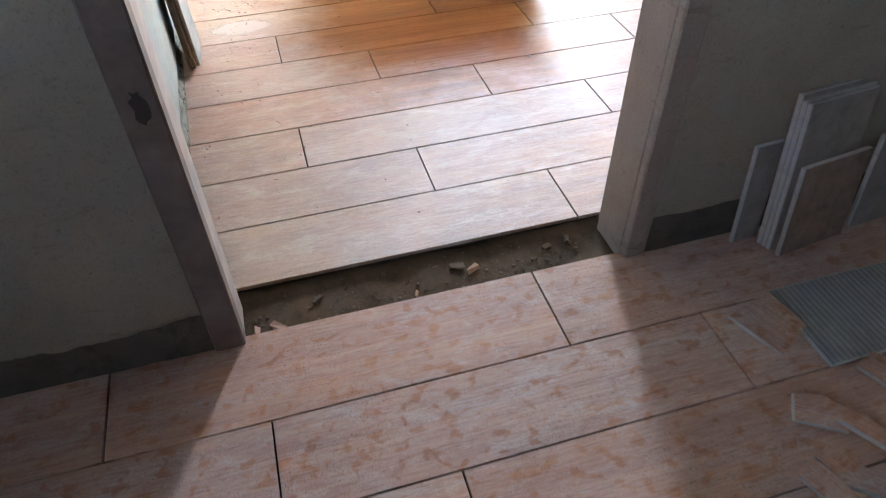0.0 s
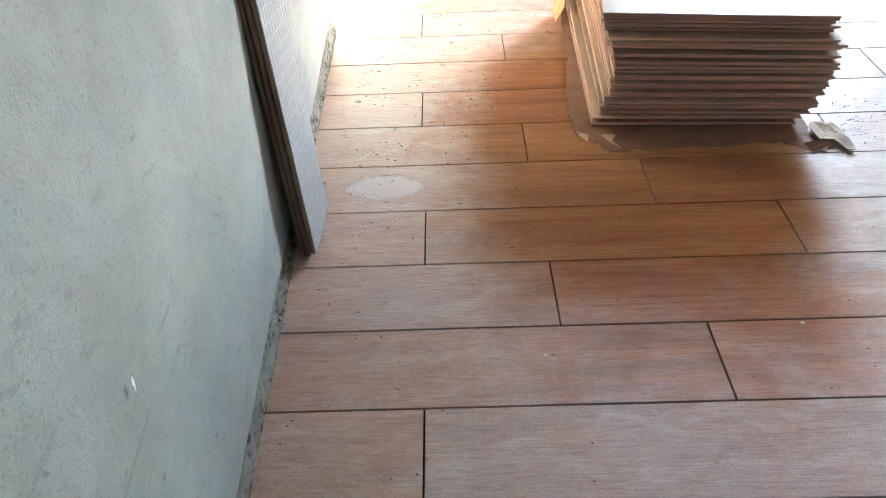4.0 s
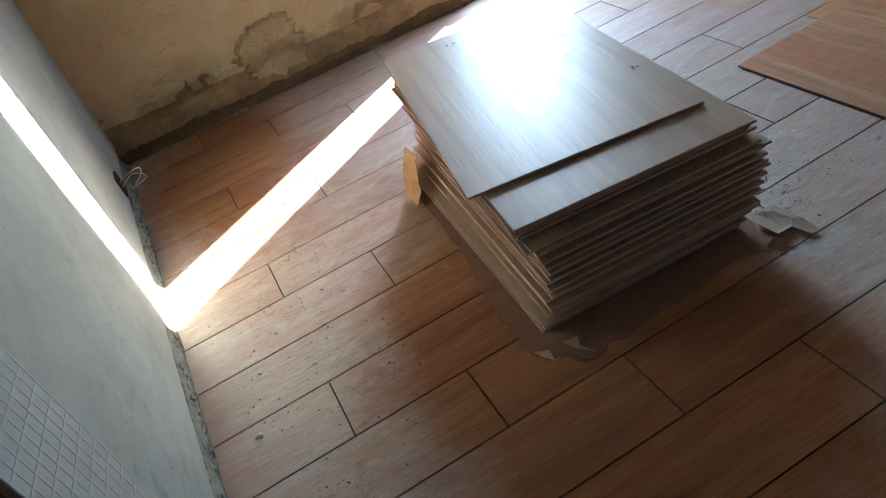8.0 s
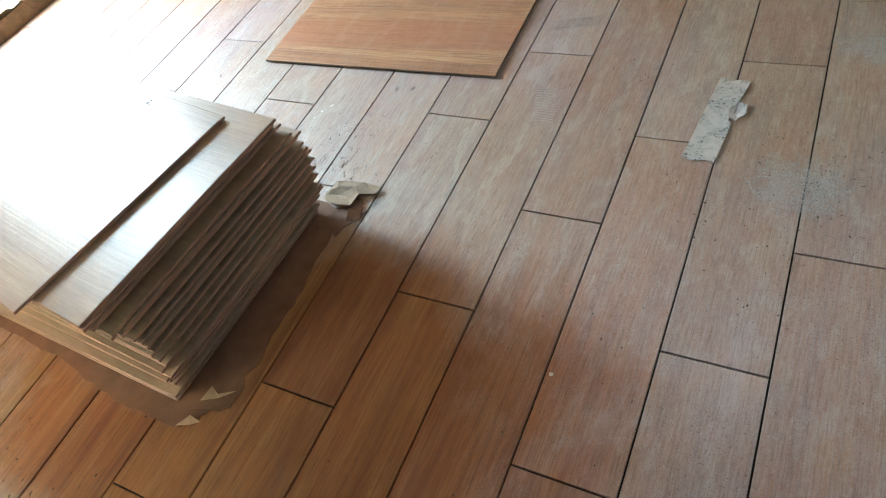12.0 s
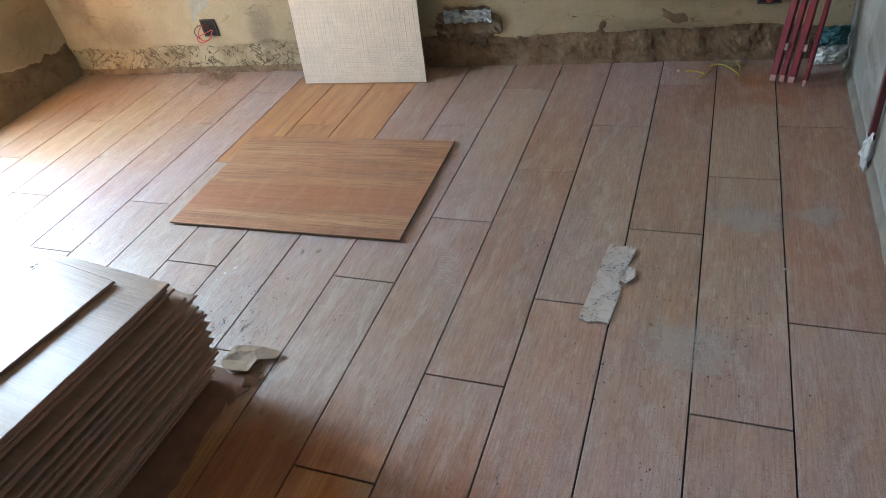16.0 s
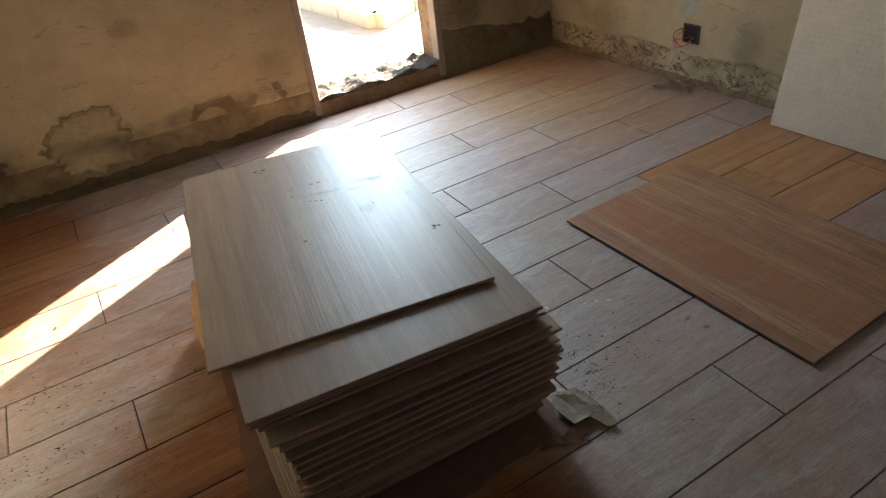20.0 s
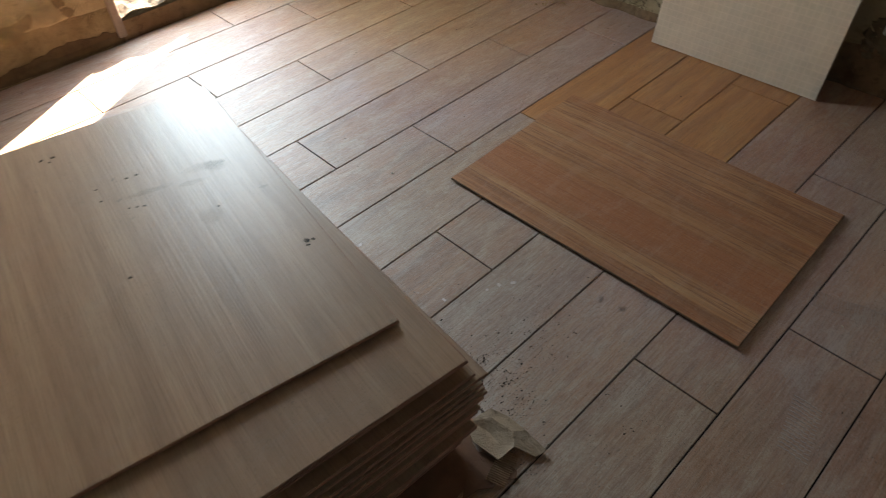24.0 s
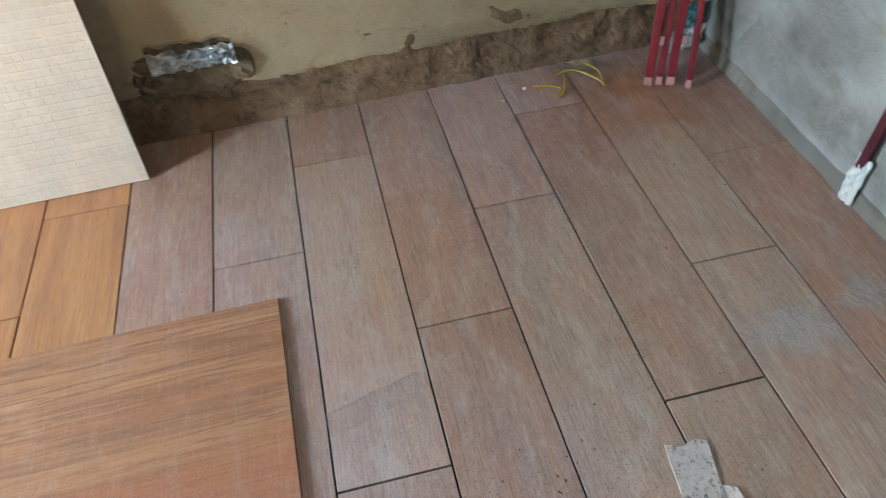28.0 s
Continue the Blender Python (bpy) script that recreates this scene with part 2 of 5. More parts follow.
def plaster(name, base, tint, stain, stains=0.5, rough_scale=1.0):
    """Old trowelled cement plaster with lime wash, damp marks, pits and scratches."""
    n = Nodes(name)
    p = n.coords("World")
    cloud = n.noise(p, 2.0, 6, 0.6, 0.4)
    mottled = n.noise(p, 9.0, 6, 0.7, 0.8)
    pits = n.noise(p, 42.0, 3, 0.6)
    grain = n.noise(p, 260.0, 3, 0.6)
    rubs = n.noise(n.coords("World", (1, 1, 3.0)), 5.0, 4, 0.6, 2.0)
    colour = n.mix(n.ramp(cloud, [(0.35, 0.0), (0.68, 0.9)]), base, tint)
    colour = n.mix(n.ramp(mottled, [(0.4, 0.0), (0.8, 0.3)]), colour, stain)
    colour = n.mix(n.math("MULTIPLY", n.ramp(rubs, [(0.6, 0.0), (0.72, 0.6)]), stains), colour, stain)
    colour = n.mix(n.math("MULTIPLY", n.ramp(pits, [(0.68, 0.0), (0.76, 0.7)]), stains), colour, (0.12, 0.10, 0.08))
    speck = n.noise(p, 170.0, 4, 0.7)
    colour = n.mix(n.ramp(speck, [(0.54, 0.0), (0.70, 0.42)]), colour, tuple(v * 0.6 for v in stain))
    relief = n.bump(mottled, 0.35 * rough_scale, 0.006)
    relief = n.bump(pits, 0.3 * rough_scale, 0.003, relief)
    relief = n.bump(grain, 0.5, 0.002, relief)
    return n.done(colour, 0.85, relief, 0.25)


def rough_stuff(name, a, b, c, scale=20.0, bump=0.8, rough=0.92, distance=0.006):
    """Coarse mortar, earth, sand: two colours and dark crumbs."""
    n = Nodes(name)
    p = n.coords("World")
    big = n.noise(p, scale * 0.3, 6, 0.65)
    mid = n.noise(p, scale, 6, 0.7, 0.5)
    fine = n.noise(p, scale * 7, 3, 0.6)
    colour = n.mix(n.ramp(big, [(0.38, 0.0), (0.65, 1.0)]), a, b)
    colour = n.mix(n.ramp(mid, [(0.5, 0.0), (0.75, 0.8)]), colour, c)
    relief = n.bump(mid, bump, distance)
    relief = n.bump(fine, bump * 0.6, distance * 0.4, relief)
    return n.done(colour, rough, relief, 0.2)


def plain(name, colour, rough=0.6, scale=30.0, vary=0.25, bump=0.15, metal=0.0, spec=0.4, shuffle=False):
    """One painted, printed or raw surface with slight mottling and scuffs."""
    n = Nodes(name)
    p = n.coords("Object", (1, 1, 1), shuffle)
    mott = n.noise(p, scale, 5, 0.65, 0.4)
    fine = n.noise(p, scale * 9, 3, 0.6)
    dim = tuple(v * (1 - vary) for v in colour)
    out = n.mix(n.ramp(mott, [(0.35, 0.0), (0.7, 1.0)]), colour, dim)
    if shuffle:
        info = n.add("ShaderNodeObjectInfo")
        out = n.mix(n.math("MULTIPLY", info.outputs["Random"], 0.42), out, tuple(v * 0.5 for v in colour))
    return n.done(out, rough, n.bump(fine, bump, 0.001), spec, metal)


def dust_film(name, colour, scale, cover=1.0, grainy=True, sheen=False):
    """Powder rubbed on the floor: dense in the middle, thinning out to streaks and nothing."""
    n = Nodes(name)
    ball = n.add("ShaderNodeTexGradient")
    ball.gradient_type = "SPHERICAL"
    mapped = n.add("ShaderNodeMapping")
    mapped.inputs["Location"].default_value, mapped.inputs["Scale"].default_value = (-1, -1, 0), (2, 2, 0)
    n.link(n.add("ShaderNodeTexCoord").outputs["Generated"], mapped.inputs[0])
    n.link(mapped.outputs[0], ball.inputs[0])
    p = n.coords("World")
    rub = n.noise(p, scale, 6, 0.7, 0.3)
    grain = n.noise(p, 240.0, 2, 0.6)
    uneven = n.math("ADD", n.math("MULTIPLY", ball.outputs["Fac"], 0.55), n.math("MULTIPLY", rub, 0.75))
    cover_at = n.math("MULTIPLY", n.ramp(uneven, [(0.42, 0.0), (0.72, 1.0)]), n.ramp(ball.outputs["Fac"], [(0.0, 0.0), (0.3, 1.0)]))
    if sheen:
        stipple = n.math("ADD", n.math("MULTIPLY", n.noise(p, 420.0, 3, 0.6), 1.6), -0.3)
        cover_at = n.ramp(n.math("ADD", n.math("SUBTRACT", n.math("MULTIPLY", cover_at, cover), stipple), 0.5), [(0.42, 0.0), (0.58, 1.0)])
    else:
        cover_at = n.math("MULTIPLY", cover_at, n.ramp(grain, [(0.3, (0.5 if grainy else 0.9) * cover), (0.6, cover)]))
    n.link(cover_at, n.bsdf.inputs["Alpha"])
    if sheen:
        n.bsdf.inputs["Coat Weight"].default_value, n.bsdf.inputs["Coat Roughness"].default_value, n.bsdf.inputs["Coat IOR"].default_value = 0.95, 0.62, 2.0
    return n.done(colour, 0.8, n.bump(grain, 0.3, 0.001), 0.3)


FLOOR_TILE = wood_tile("floor_wood_tile", (0.215, 0.067, 0.020), (0.385, 0.136, 0.036), (0.46, 0.204, 0.068), 0.86, (0.555, 0.448, 0.415), (0.50, 0.66), spec=0.92, shade_zones=True)
FLOOR_OUTER = wood_tile("hall_wood_tile", (0.30, 0.108, 0.048), (0.50, 0.215, 0.105), (0.60, 0.32, 0.175), 0.85, (0.60, 0.485, 0.455), (0.42, 0.66), spec=0.6, spots=0.7)
FLOOR_CLEAN = wood_tile("clean_wood_tile", (0.36, 0.120, 0.030), (0.56, 0.225, 0.060), (0.66, 0.32, 0.105), 0.30, (0.56, 0.42, 0.35), (0.38, 0.52), spec=0.8)
BIG_TILE = wood_tile("large_wood_tile", (0.29, 0.090, 0.028), (0.58, 0.240, 0.088), (0.72, 0.40, 0.19), 0.24, (0.66, 0.50, 0.42), (0.42, 0.56), 13.0, True, 1.0, spec=0.92)
STACK_TILE = wood_tile("stacked_wood_tile", (0.36, 0.212, 0.128), (0.47, 0.294, 0.184), (0.53, 0.352, 0.228), 0.16, (0.48, 0.42, 0.40), (0.40, 0.52), 13.0, True, 0.35, spec=0.88)
CLAY = plain("tile_body", (0.49, 0.262, 0.186), 0.7, 5, 0.12, 0.12, shuffle=True)
TILE_EDGE = plain("tile_edge", (0.26, 0.16, 0.10), 0.6, 40, 0.3, 0.2)
TILE_BACK = plain("tile_back", (0.72, 0.59, 0.475), 0.8, 14, 0.12, 0.2)
TILE_CELL = plain("tile_back_cells", (0.68, 0.555, 0.44), 0.85, 14, 0.15, 0.2)
TILE_BACK_COOL = plain("tile_back_pale", (0.36, 0.385, 0.39), 0.8, 14, 0.12, 0.2)
TILE_CELL_COOL = plain("tile_cells_pale", (0.33, 0.355, 0.36), 0.85, 14, 0.15, 0.2)
GROUT = rough_stuff("joint_bed", (0.035, 0.026, 0.02), (0.06, 0.045, 0.035), (0.02, 0.016, 0.013), 30, 0.5)
WALL_PALE = plaster("pale_plaster", (0.255, 0.288, 0.275), (0.375, 0.418, 0.400), (0.165, 0.182, 0.172), 0.9)
WALL_OLD = plaster("old_plaster", (0.35, 0.270, 0.165), (0.44, 0.350, 0.235), (0.19, 0.130, 0.068), 1.0)
WALL_GREY = plaster("grey_cement", (0.27, 0.235, 0.19), (0.33, 0.29, 0.24), (0.17, 0.14, 0.11), 0.8)
JAMB = plaster("cement_reveal", (0.27, 0.205, 0.175), (0.36, 0.285, 0.25), (0.16, 0.115, 0.09), 0.9, 2.0)
LINING = plain("timber_lining", (0.20, 0.145, 0.125), 0.75, 9, 0.45, 0.5)
BASE_OLD = rough_stuff("old_mortar", (0.185, 0.112, 0.064), (0.265, 0.170, 0.102), (0.06, 0.038, 0.024), 22, 1.0, distance=0.010)


def cracked(name, base, pale, crack):
    """Loose old plaster near the floor: pale, with dark cracks and chipped hollows."""
    n = Nodes(name)
    p = n.coords("World")
    tone = n.noise(p, 8.0, 6, 0.6, 0.4)
    vein = n.noise(p, 11.0, 5, 0.6, 0.8)
    chips = n.noise(p, 34.0, 4, 0.65, 0.6)
    fine = n.noise(p, 150.0, 3, 0.6)
    colour = n.mix(n.ramp(tone, [(0.36, 0.0), (0.64, 1.0)]), base, pale)
    lines = n.ramp(vein, [(0.455, 0.0), (0.485, 0.95), (0.515, 0.0)])
    colour = n.mix(lines, colour, crack)
    colour = n.mix(n.ramp(chips, [(0.57, 0.0), (0.66, 0.85)]), colour, crack)
    relief = n.bump(chips, 0.8, 0.006)
    relief = n.bump(fine, 0.4, 0.002, relief)
    return n.done(colour, 0.9, relief, 0.2)




def pitted(name, base, pale, pit):
    """Grey mortar trowelled along a wall's foot, full of small dark pits that run with the stroke."""
    n = Nodes(name)
    p = n.coords("World")
    tone = n.noise(p, 16.0, 6, 0.65, 0.3)
    holes = n.noise(n.coords("World", (1.0, 0.5, 1.0)), 85.0, 4, 0.7, 0.3)
    runs = n.noise(n.coords("World", (1.0, 0.35, 1.0)), 24.0, 3, 0.6, 0.4)
    fine = n.noise(p, 260.0, 3, 0.6)
    colour = n.mix(n.ramp(tone, [(0.36, 0.0), (0.64, 1.0)]), base, pale)
    colour = n.mix(n.math("MULTIPLY", n.ramp(holes, [(0.49, 0.0), (0.58, 0.95)]), n.ramp(runs, [(0.40, 0.2), (0.54, 1.0)])), colour, pit)
    relief = n.bump(holes, 0.7, 0.004)
    return n.done(colour, 0.92, n.bump(fine, 0.5, 0.002, relief), 0.2)


FOOT_GREY = pitted("pitted_grey_mortar", (0.165, 0.165, 0.135), (0.25, 0.255, 0.22), (0.030, 0.028, 0.022))
BASE_DARK = rough_stuff("dark_mortar", (0.075, 0.062, 0.052), (0.12, 0.10, 0.083), (0.035, 0.029, 0.024), 18, 0.9)
BASE_DAMP = rough_stuff("damp_mortar", (0.15, 0.108, 0.066), (0.215, 0.160, 0.10), (0.075, 0.053, 0.033), 14, 0.8)
BASE_WEST = rough_stuff("brown_damp_mortar", (0.18, 0.126, 0.072), (0.26, 0.190, 0.114), (0.095, 0.064, 0.036), 26, 1.0, distance=0.007)
BASE_FOOT = rough_stuff("dark_damp_mortar", (0.085, 0.053, 0.031), (0.125, 0.082, 0.049), (0.05, 0.031, 0.019), 16, 0.6, distance=0.003)
BASE_CRUMBLED = cracked("cracked_plaster", (0.26, 0.195, 0.115), (0.40, 0.315, 0.205), (0.075, 0.048, 0.028))
BASE_NEAR = rough_stuff("grimy_render", (0.19, 0.165, 0.14), (0.26, 0.235, 0.205), (0.13, 0.108, 0.088), 9, 0.5, distance=0.003)
PLASTER_NEAR = plaster("whitened_plaster", (0.31, 0.305, 0.29), (0.40, 0.395, 0.38), (0.21, 0.18, 0.15), 0.6)
DIRT = rough_stuff("threshold_earth", (0.085, 0.054, 0.033), (0.135, 0.09, 0.058), (0.045, 0.030, 0.019), 24, 0.9)
SAND = rough_stuff("outdoor_sand", (0.50, 0.44, 0.36), (0.60, 0.54, 0.45), (0.36, 0.31, 0.25), 3.0, 0.7, 0.95, 0.03)
BLOCK = rough_stuff("cement_block", (0.52, 0.47, 0.38), (0.60, 0.55, 0.46), (0.40, 0.36, 0.30), 10, 0.5)
CEILING = plaster("ceiling_concrete", (0.13, 0.12, 0.105), (0.17, 0.16, 0.14), (0.10, 0.09, 0.08), 0.4)
CARD = plain("torn_cardboard", (0.26, 0.128, 0.078), 0.85, 18, 0.25, 0.3)
CARD_PALE = plain("pale_cardboard", (0.55, 0.345, 0.225), 0.85, 25, 0.3, 0.3)
RED = plain("red_oxide_paint", (0.22, 0.009, 0.020), 0.45, 20, 0.35, 0.2)
RED_WIRE = plain("red_insulation", (0.55, 0.04, 0.05), 0.4, 10, 0.1, 0.0)
WHITE_WIRE = plain("white_insulation", (0.65, 0.60, 0.52), 0.4, 10, 0.1, 0.0)
BLACK_WIRE = plain("black_insulation", (0.03, 0.028, 0.026), 0.4, 10, 0.1, 0.0)
YELLOW = plain("yellow_insulation", (0.42, 0.28, 0.045), 0.4, 10, 0.1, 0.0)
COPPER = plain("copper", (0.60, 0.28, 0.14), 0.4, 30, 0.2, 0.1, 1.0)
BOX_DARK = plain("socket_box_inside", (0.05, 0.035, 0.028), 0.7, 30, 0.3, 0.2)
FOIL = plain("crumpled_foil", (0.86, 0.89, 0.92), 0.38, 30, 0.15, 0.4, 0.8)
SHAVING = plain("wood_shaving", (0.64, 0.47, 0.29), 0.8, 60, 0.4, 0.3, shuffle=True)
RUBBLE = plain("mortar_crumb", (0.22, 0.16, 0.12), 0.9, 60, 0.35, 0.4, shuffle=True)
TEAL = plain("teal_print", (0.06, 0.20, 0.22), 0.35, 15, 0.3, 0.1)
WRAP = plain("white_plastic_film", (0.66, 0.66, 0.64), 0.35, 20, 0.15, 0.2)
YELLOW_PRINT = plain("yellow_print", (0.60, 0.50, 0.08), 0.4, 15, 0.2, 0.1)
LEAF = plain("dry_leaf", (0.46, 0.34, 0.22), 0.8, 40, 0.35, 0.3)

# ---- helpers for building ----


def mesh_of(bm, name, *materials):
    data = bpy.data.meshes.new(name)
    bm.normal_update()
    bm.to_mesh(data)
    bm.free()
    for m in materials:
        data.materials.append(m)
    return data


def part(name, bm, material, parent=None, label="", m=None):
    data = bm if isinstance(bm, bpy.types.Mesh) else mesh_of(bm, name, *(material if isinstance(material, (list, tuple)) else (material,)))
    ob = new(name, data)
    if parent is not None:
        ob.parent = parent
    if m is not None:
        ob.matrix_local = m
    if label:
        ob["label"] = label
    return ob


def empty(name, m=None):
    ob = new(name)
    ob.empty_display_size = 0.05
    if m is not None:
        ob.matrix_world = m
    return ob


def box(x0, y0, z0, x1, y1, z1, bevel=0.0, bm=None):
    bm = bm or bmesh.new()
    made = bmesh.ops.create_cube(bm, size=1.0, matrix=Matrix.Translation(((x0 + x1) / 2, (y0 + y1) / 2, (z0 + z1) / 2)) @ Matrix.Diagonal((x1 - x0, y1 - y0, z1 - z0, 1)))
    if bevel:
        edges = {e for v in made["verts"] for e in v.link_edges}
        bmesh.ops.bevel(bm, geom=list(edges), offset=bevel, segments=1, affect="EDGES")
    return bm


def tube(points, radius, sides=7):
    """A bent wire as a mesh through the points."""
    bm = bmesh.new()
    pts = [Vector(p) for p in points]
    smooth = []
    for i in range(len(pts) - 1):
        p0, p1, p2, p3 = pts[max(i - 1, 0)], pts[i], pts[i + 1], pts[min(i + 2, len(pts) - 1)]
        for s in range(6):
            u = s / 6
            smooth.append(0.5 * ((2 * p1) + (p2 - p0) * u + (2 * p0 - 5 * p1 + 4 * p2 - p3) * u * u + (3 * p1 - p0 - 3 * p2 + p3) * u ** 3))
    smooth.append(pts[-1])
    rings = []
    for i, p in enumerate(smooth):
        ahead = (smooth[min(i + 1, len(smooth) - 1)] - smooth[max(i - 1, 0)]).normalized()
        side = ahead.cross(Vector((0.13, 0.21, 0.97))).normalized()
        up = side.cross(ahead)
        rings.append([bm.verts.new(p + radius * (math.cos(a) * side + math.sin(a) * up)) for a in (2 * math.pi * k / sides for k in range(sides))])
    for a, b in zip(rings, rings[1:]):
        for k in range(sides):
            bm.faces.new((a[k], a[(k + 1) % sides], b[(k + 1) % sides], b[k]))
    for ring in (rings[0], rings[-1]):
        bm.faces.new(ring)
    bmesh.ops.recalc_face_normals(bm, faces=bm.faces)
    return bm


def sheet(outline, thick, ripple=0.0, cells=0, seed=0, curl=0.0):
    """A torn flat sheet: a grid over the outline's fan, rippled, with thickness."""
    bm = bmesh.new()
    rng = random.Random(seed)
    centre = Vector((sum(p[0] for p in outline) / len(outline), sum(p[1] for p in outline) / len(outline), 0))
    rim = []
    for i, p in enumerate(outline):
        q = outline[(i + 1) % len(outline)]
        for s in range(cells + 1):
            u = s / (cells + 1)
            v = Vector((p[0] + (q[0] - p[0]) * u, p[1] + (q[1] - p[1]) * u, 0))
            if s:
                v += Vector((rng.uniform(-1, 1), rng.uniform(-1, 1), 0)) * 0.006
            rim.append(v)
    rings = []
    for f in (0.25, 0.55, 0.8, 1.0):
        ring = []
        for v in rim:
            w = centre + (v - centre) * f
            w.z = abs(noise.noise(Vector((w.x * 14, w.y * 14, seed)))) * ripple + curl * max(0.0, f - 0.5) * rng.uniform(0.2, 1.0)
            ring.append(bm.verts.new(w))
        rings.append(ring)
    mid = bm.verts.new(centre + Vector((0, 0, ripple * 0.2)))
    k = len(rim)
    for i in range(k):
        bm.faces.new((mid, rings[0][i], rings[0][(i + 1) % k]))
    for a, b in zip(rings, rings[1:]):
        for i in range(k):
            bm.faces.new((a[i], b[i], b[(i + 1) % k], a[(i + 1) % k]))
    bmesh.ops.recalc_face_normals(bm, faces=bm.faces)
    if bm.faces[0].normal.z < 0:
        bmesh.ops.reverse_faces(bm, faces=bm.faces)
    ext = bmesh.ops.extrude_face_region(bm, geom=list(bm.faces))
    bmesh.ops.translate(bm, verts=[v for v in ext["geom"] if isinstance(v, bmesh.types.BMVert)], vec=(0, 0, thick))
    low = min(v.co.z for v in bm.verts)
    bmesh.ops.translate(bm, verts=bm.verts, vec=(0, 0, -low))
    bmesh.ops.recalc_face_normals(bm, faces=bm.faces)
    return bm


# ---- plan ----
Y_HALL, Y_NEAR, Y_FAR, Y_OUT = 1.137, 1.252, 5.004, 5.164     # faces of the two cross walls
ROOM_H = 2.70


def left_x(y):
    return -0.032 - 0.0235 * (y - 1.27)


def right_x(y):
    return 3.335 - 0.0385 * (y - 1.27)


DOOR_L, DOOR_R = 0.064, 0.972          # inner doorway
YARD_L, YARD_R = 1.735, 2.430          # doorway to the yard
SILL = 0.105

# ---- walls ----


def framed(a, b):
    """The pose whose x runs along a wall's foot from a to b; its y points out of the wall's left-hand side."""
    a, b = Vector((*a, 0)), Vector((*b, 0))
    turn = math.atan2(b.y - a.y, b.x - a.x)
    return Matrix.Translation(a) @ Matrix.Rotation(turn, 4, "Z"), (b - a).length


def plaster_coat(s0, s1, top, edge, rough, seed, thick=0.014, edge_end=None):
    """The coat of plaster on a wall's face (in x and z, towards +y), from its ragged lower edge up."""
    bm = bmesh.new()
    cols = max(2, int((s1 - s0) / 0.008))
    rows = [0.0, 0.012, 0.03, 0.06, 0.12, 0.25, 0.5, 0.8, 1.2, 1.8, top]
    grid = []
    for i in range(cols + 1):
        s = s0 + (s1 - s0) * i / cols
        foot = edge + (0 if edge_end is None else (edge_end - edge) * (s - s0) / (s1 - s0)) + rough * (0.9 * noise.noise(Vector((s * 3.3, seed, 0))) + 0.55 * noise.fractal(Vector((s * 8.7, seed, 3)), 0.45, 2.3, 6) * (0.6 + noise.noise(Vector((s * 2.1, seed, 5)))))
        foot = max(foot, 0.004)
        col = []
        for j, r in enumerate(rows):
            z = foot + r if j < len(rows) - 1 else top
            y = thick + 0.004 * noise.noise(Vector((s * 3, z * 3, seed))) - (0.004 if j == 0 else 0)
            col.append(bm.verts.new((s, y, min(z, top))))
        grid.append(col)
    for a, b in zip(grid, grid[1:]):
        for j in range(len(rows) - 1):
            bm.faces.new((a[j], b[j], b[j + 1], a[j + 1]))
        lip = [bm.verts.new((v.co.x, 0.0, v.co.z + 0.002)) for v in (a[0], b[0])]
        bm.faces.new((lip[0], lip[1], b[0], a[0]))
    bmesh.ops.recalc_face_normals(bm, faces=bm.faces)
    if sum(f.normal.y for f in bm.faces) < 0:
        bmesh.ops.reverse_faces(bm, faces=bm.faces)
    return bm


def rough_band(s0, s1, top, depth, seed):
    """Bare mortar at a wall's foot: a lumpy sheet just proud of the core."""
    bm = bmesh.new()
    cols, rows = max(2, int((s1 - s0) / 0.014)), max(3, int(top / 0.014))
    grid = []
    for i in range(cols + 1):
        s = s0 + (s1 - s0) * i / cols
        col = []
        for j in range(rows + 1):
            z = top * j / rows
            bulge = noise.fractal(Vector((s * 11, z * 14, seed)), 1.0, 2.0, 4)
            foot = 0.012 * max(0.0, 1 - z / 0.03)
            col.append(bm.verts.new((s, 0.003 + depth * max(-0.2, bulge + 0.35) + foot, z)))
        grid.append(col)
    for a, b in zip(grid, grid[1:]):
        for j in range(rows):
            bm.faces.new((a[j], b[j], b[j + 1], a[j + 1]))
    bmesh.ops.recalc_face_normals(bm, faces=bm.faces)
    if sum(f.normal.y for f in bm.faces) < 0:
        bmesh.ops.reverse_faces(bm, faces=bm.faces)
    return bm


def solid(length, thick, height, openings=()):
    """A wall's core behind its face (y from -thick to 0), with openings (x0, x1, z0, z1) through it."""
    bm = bmesh.new()
    at = 0.0
    for x0, x1, z0, z1 in openings:
        box(at, -thick, 0 - 0.1, x0, 0, height, bm=bm)
        if z0 > -0.1:
            box(x0, -thick, -0.1, x1, 0, z0, bm=bm)
        box(x0, -thick, z1, x1, 0, height, bm=bm)
        at = x1
    box(at, -thick, -0.1, length, 0, height, bm=bm)
    return bm


# far wall: its face looks towards -y, so it runs from right to left
WX0, WX1 = right_x(Y_FAR) + 0.15, left_x(Y_FAR) - 0.15
m_far, len_far = framed((WX0, Y_FAR), (WX1, Y_FAR))
wall_far = tagged(part("wall_north", solid(len_far, Y_OUT - Y_FAR, ROOM_H, [(WX0 - YARD_R, WX0 - YARD_L, SILL - 0.03, 2.02)]), BASE_OLD, m=m_far), "old yellowed plaster wall with damp marks and an open doorway to the yard", "wall", kind="structure")
part("plaster", plaster_coat(0.1, WX0 - YARD_R - 0.005, ROOM_H, 0.15, 0.045, 3.1, 0.012, 0.26), WALL_OLD, wall_far)
part("plaster", plaster_coat(WX0 - YARD_L + 0.005, len_far - 0.1, ROOM_H, 0.14, 0.008, 8.4, 0.005, 0.175), WALL_OLD, wall_far)
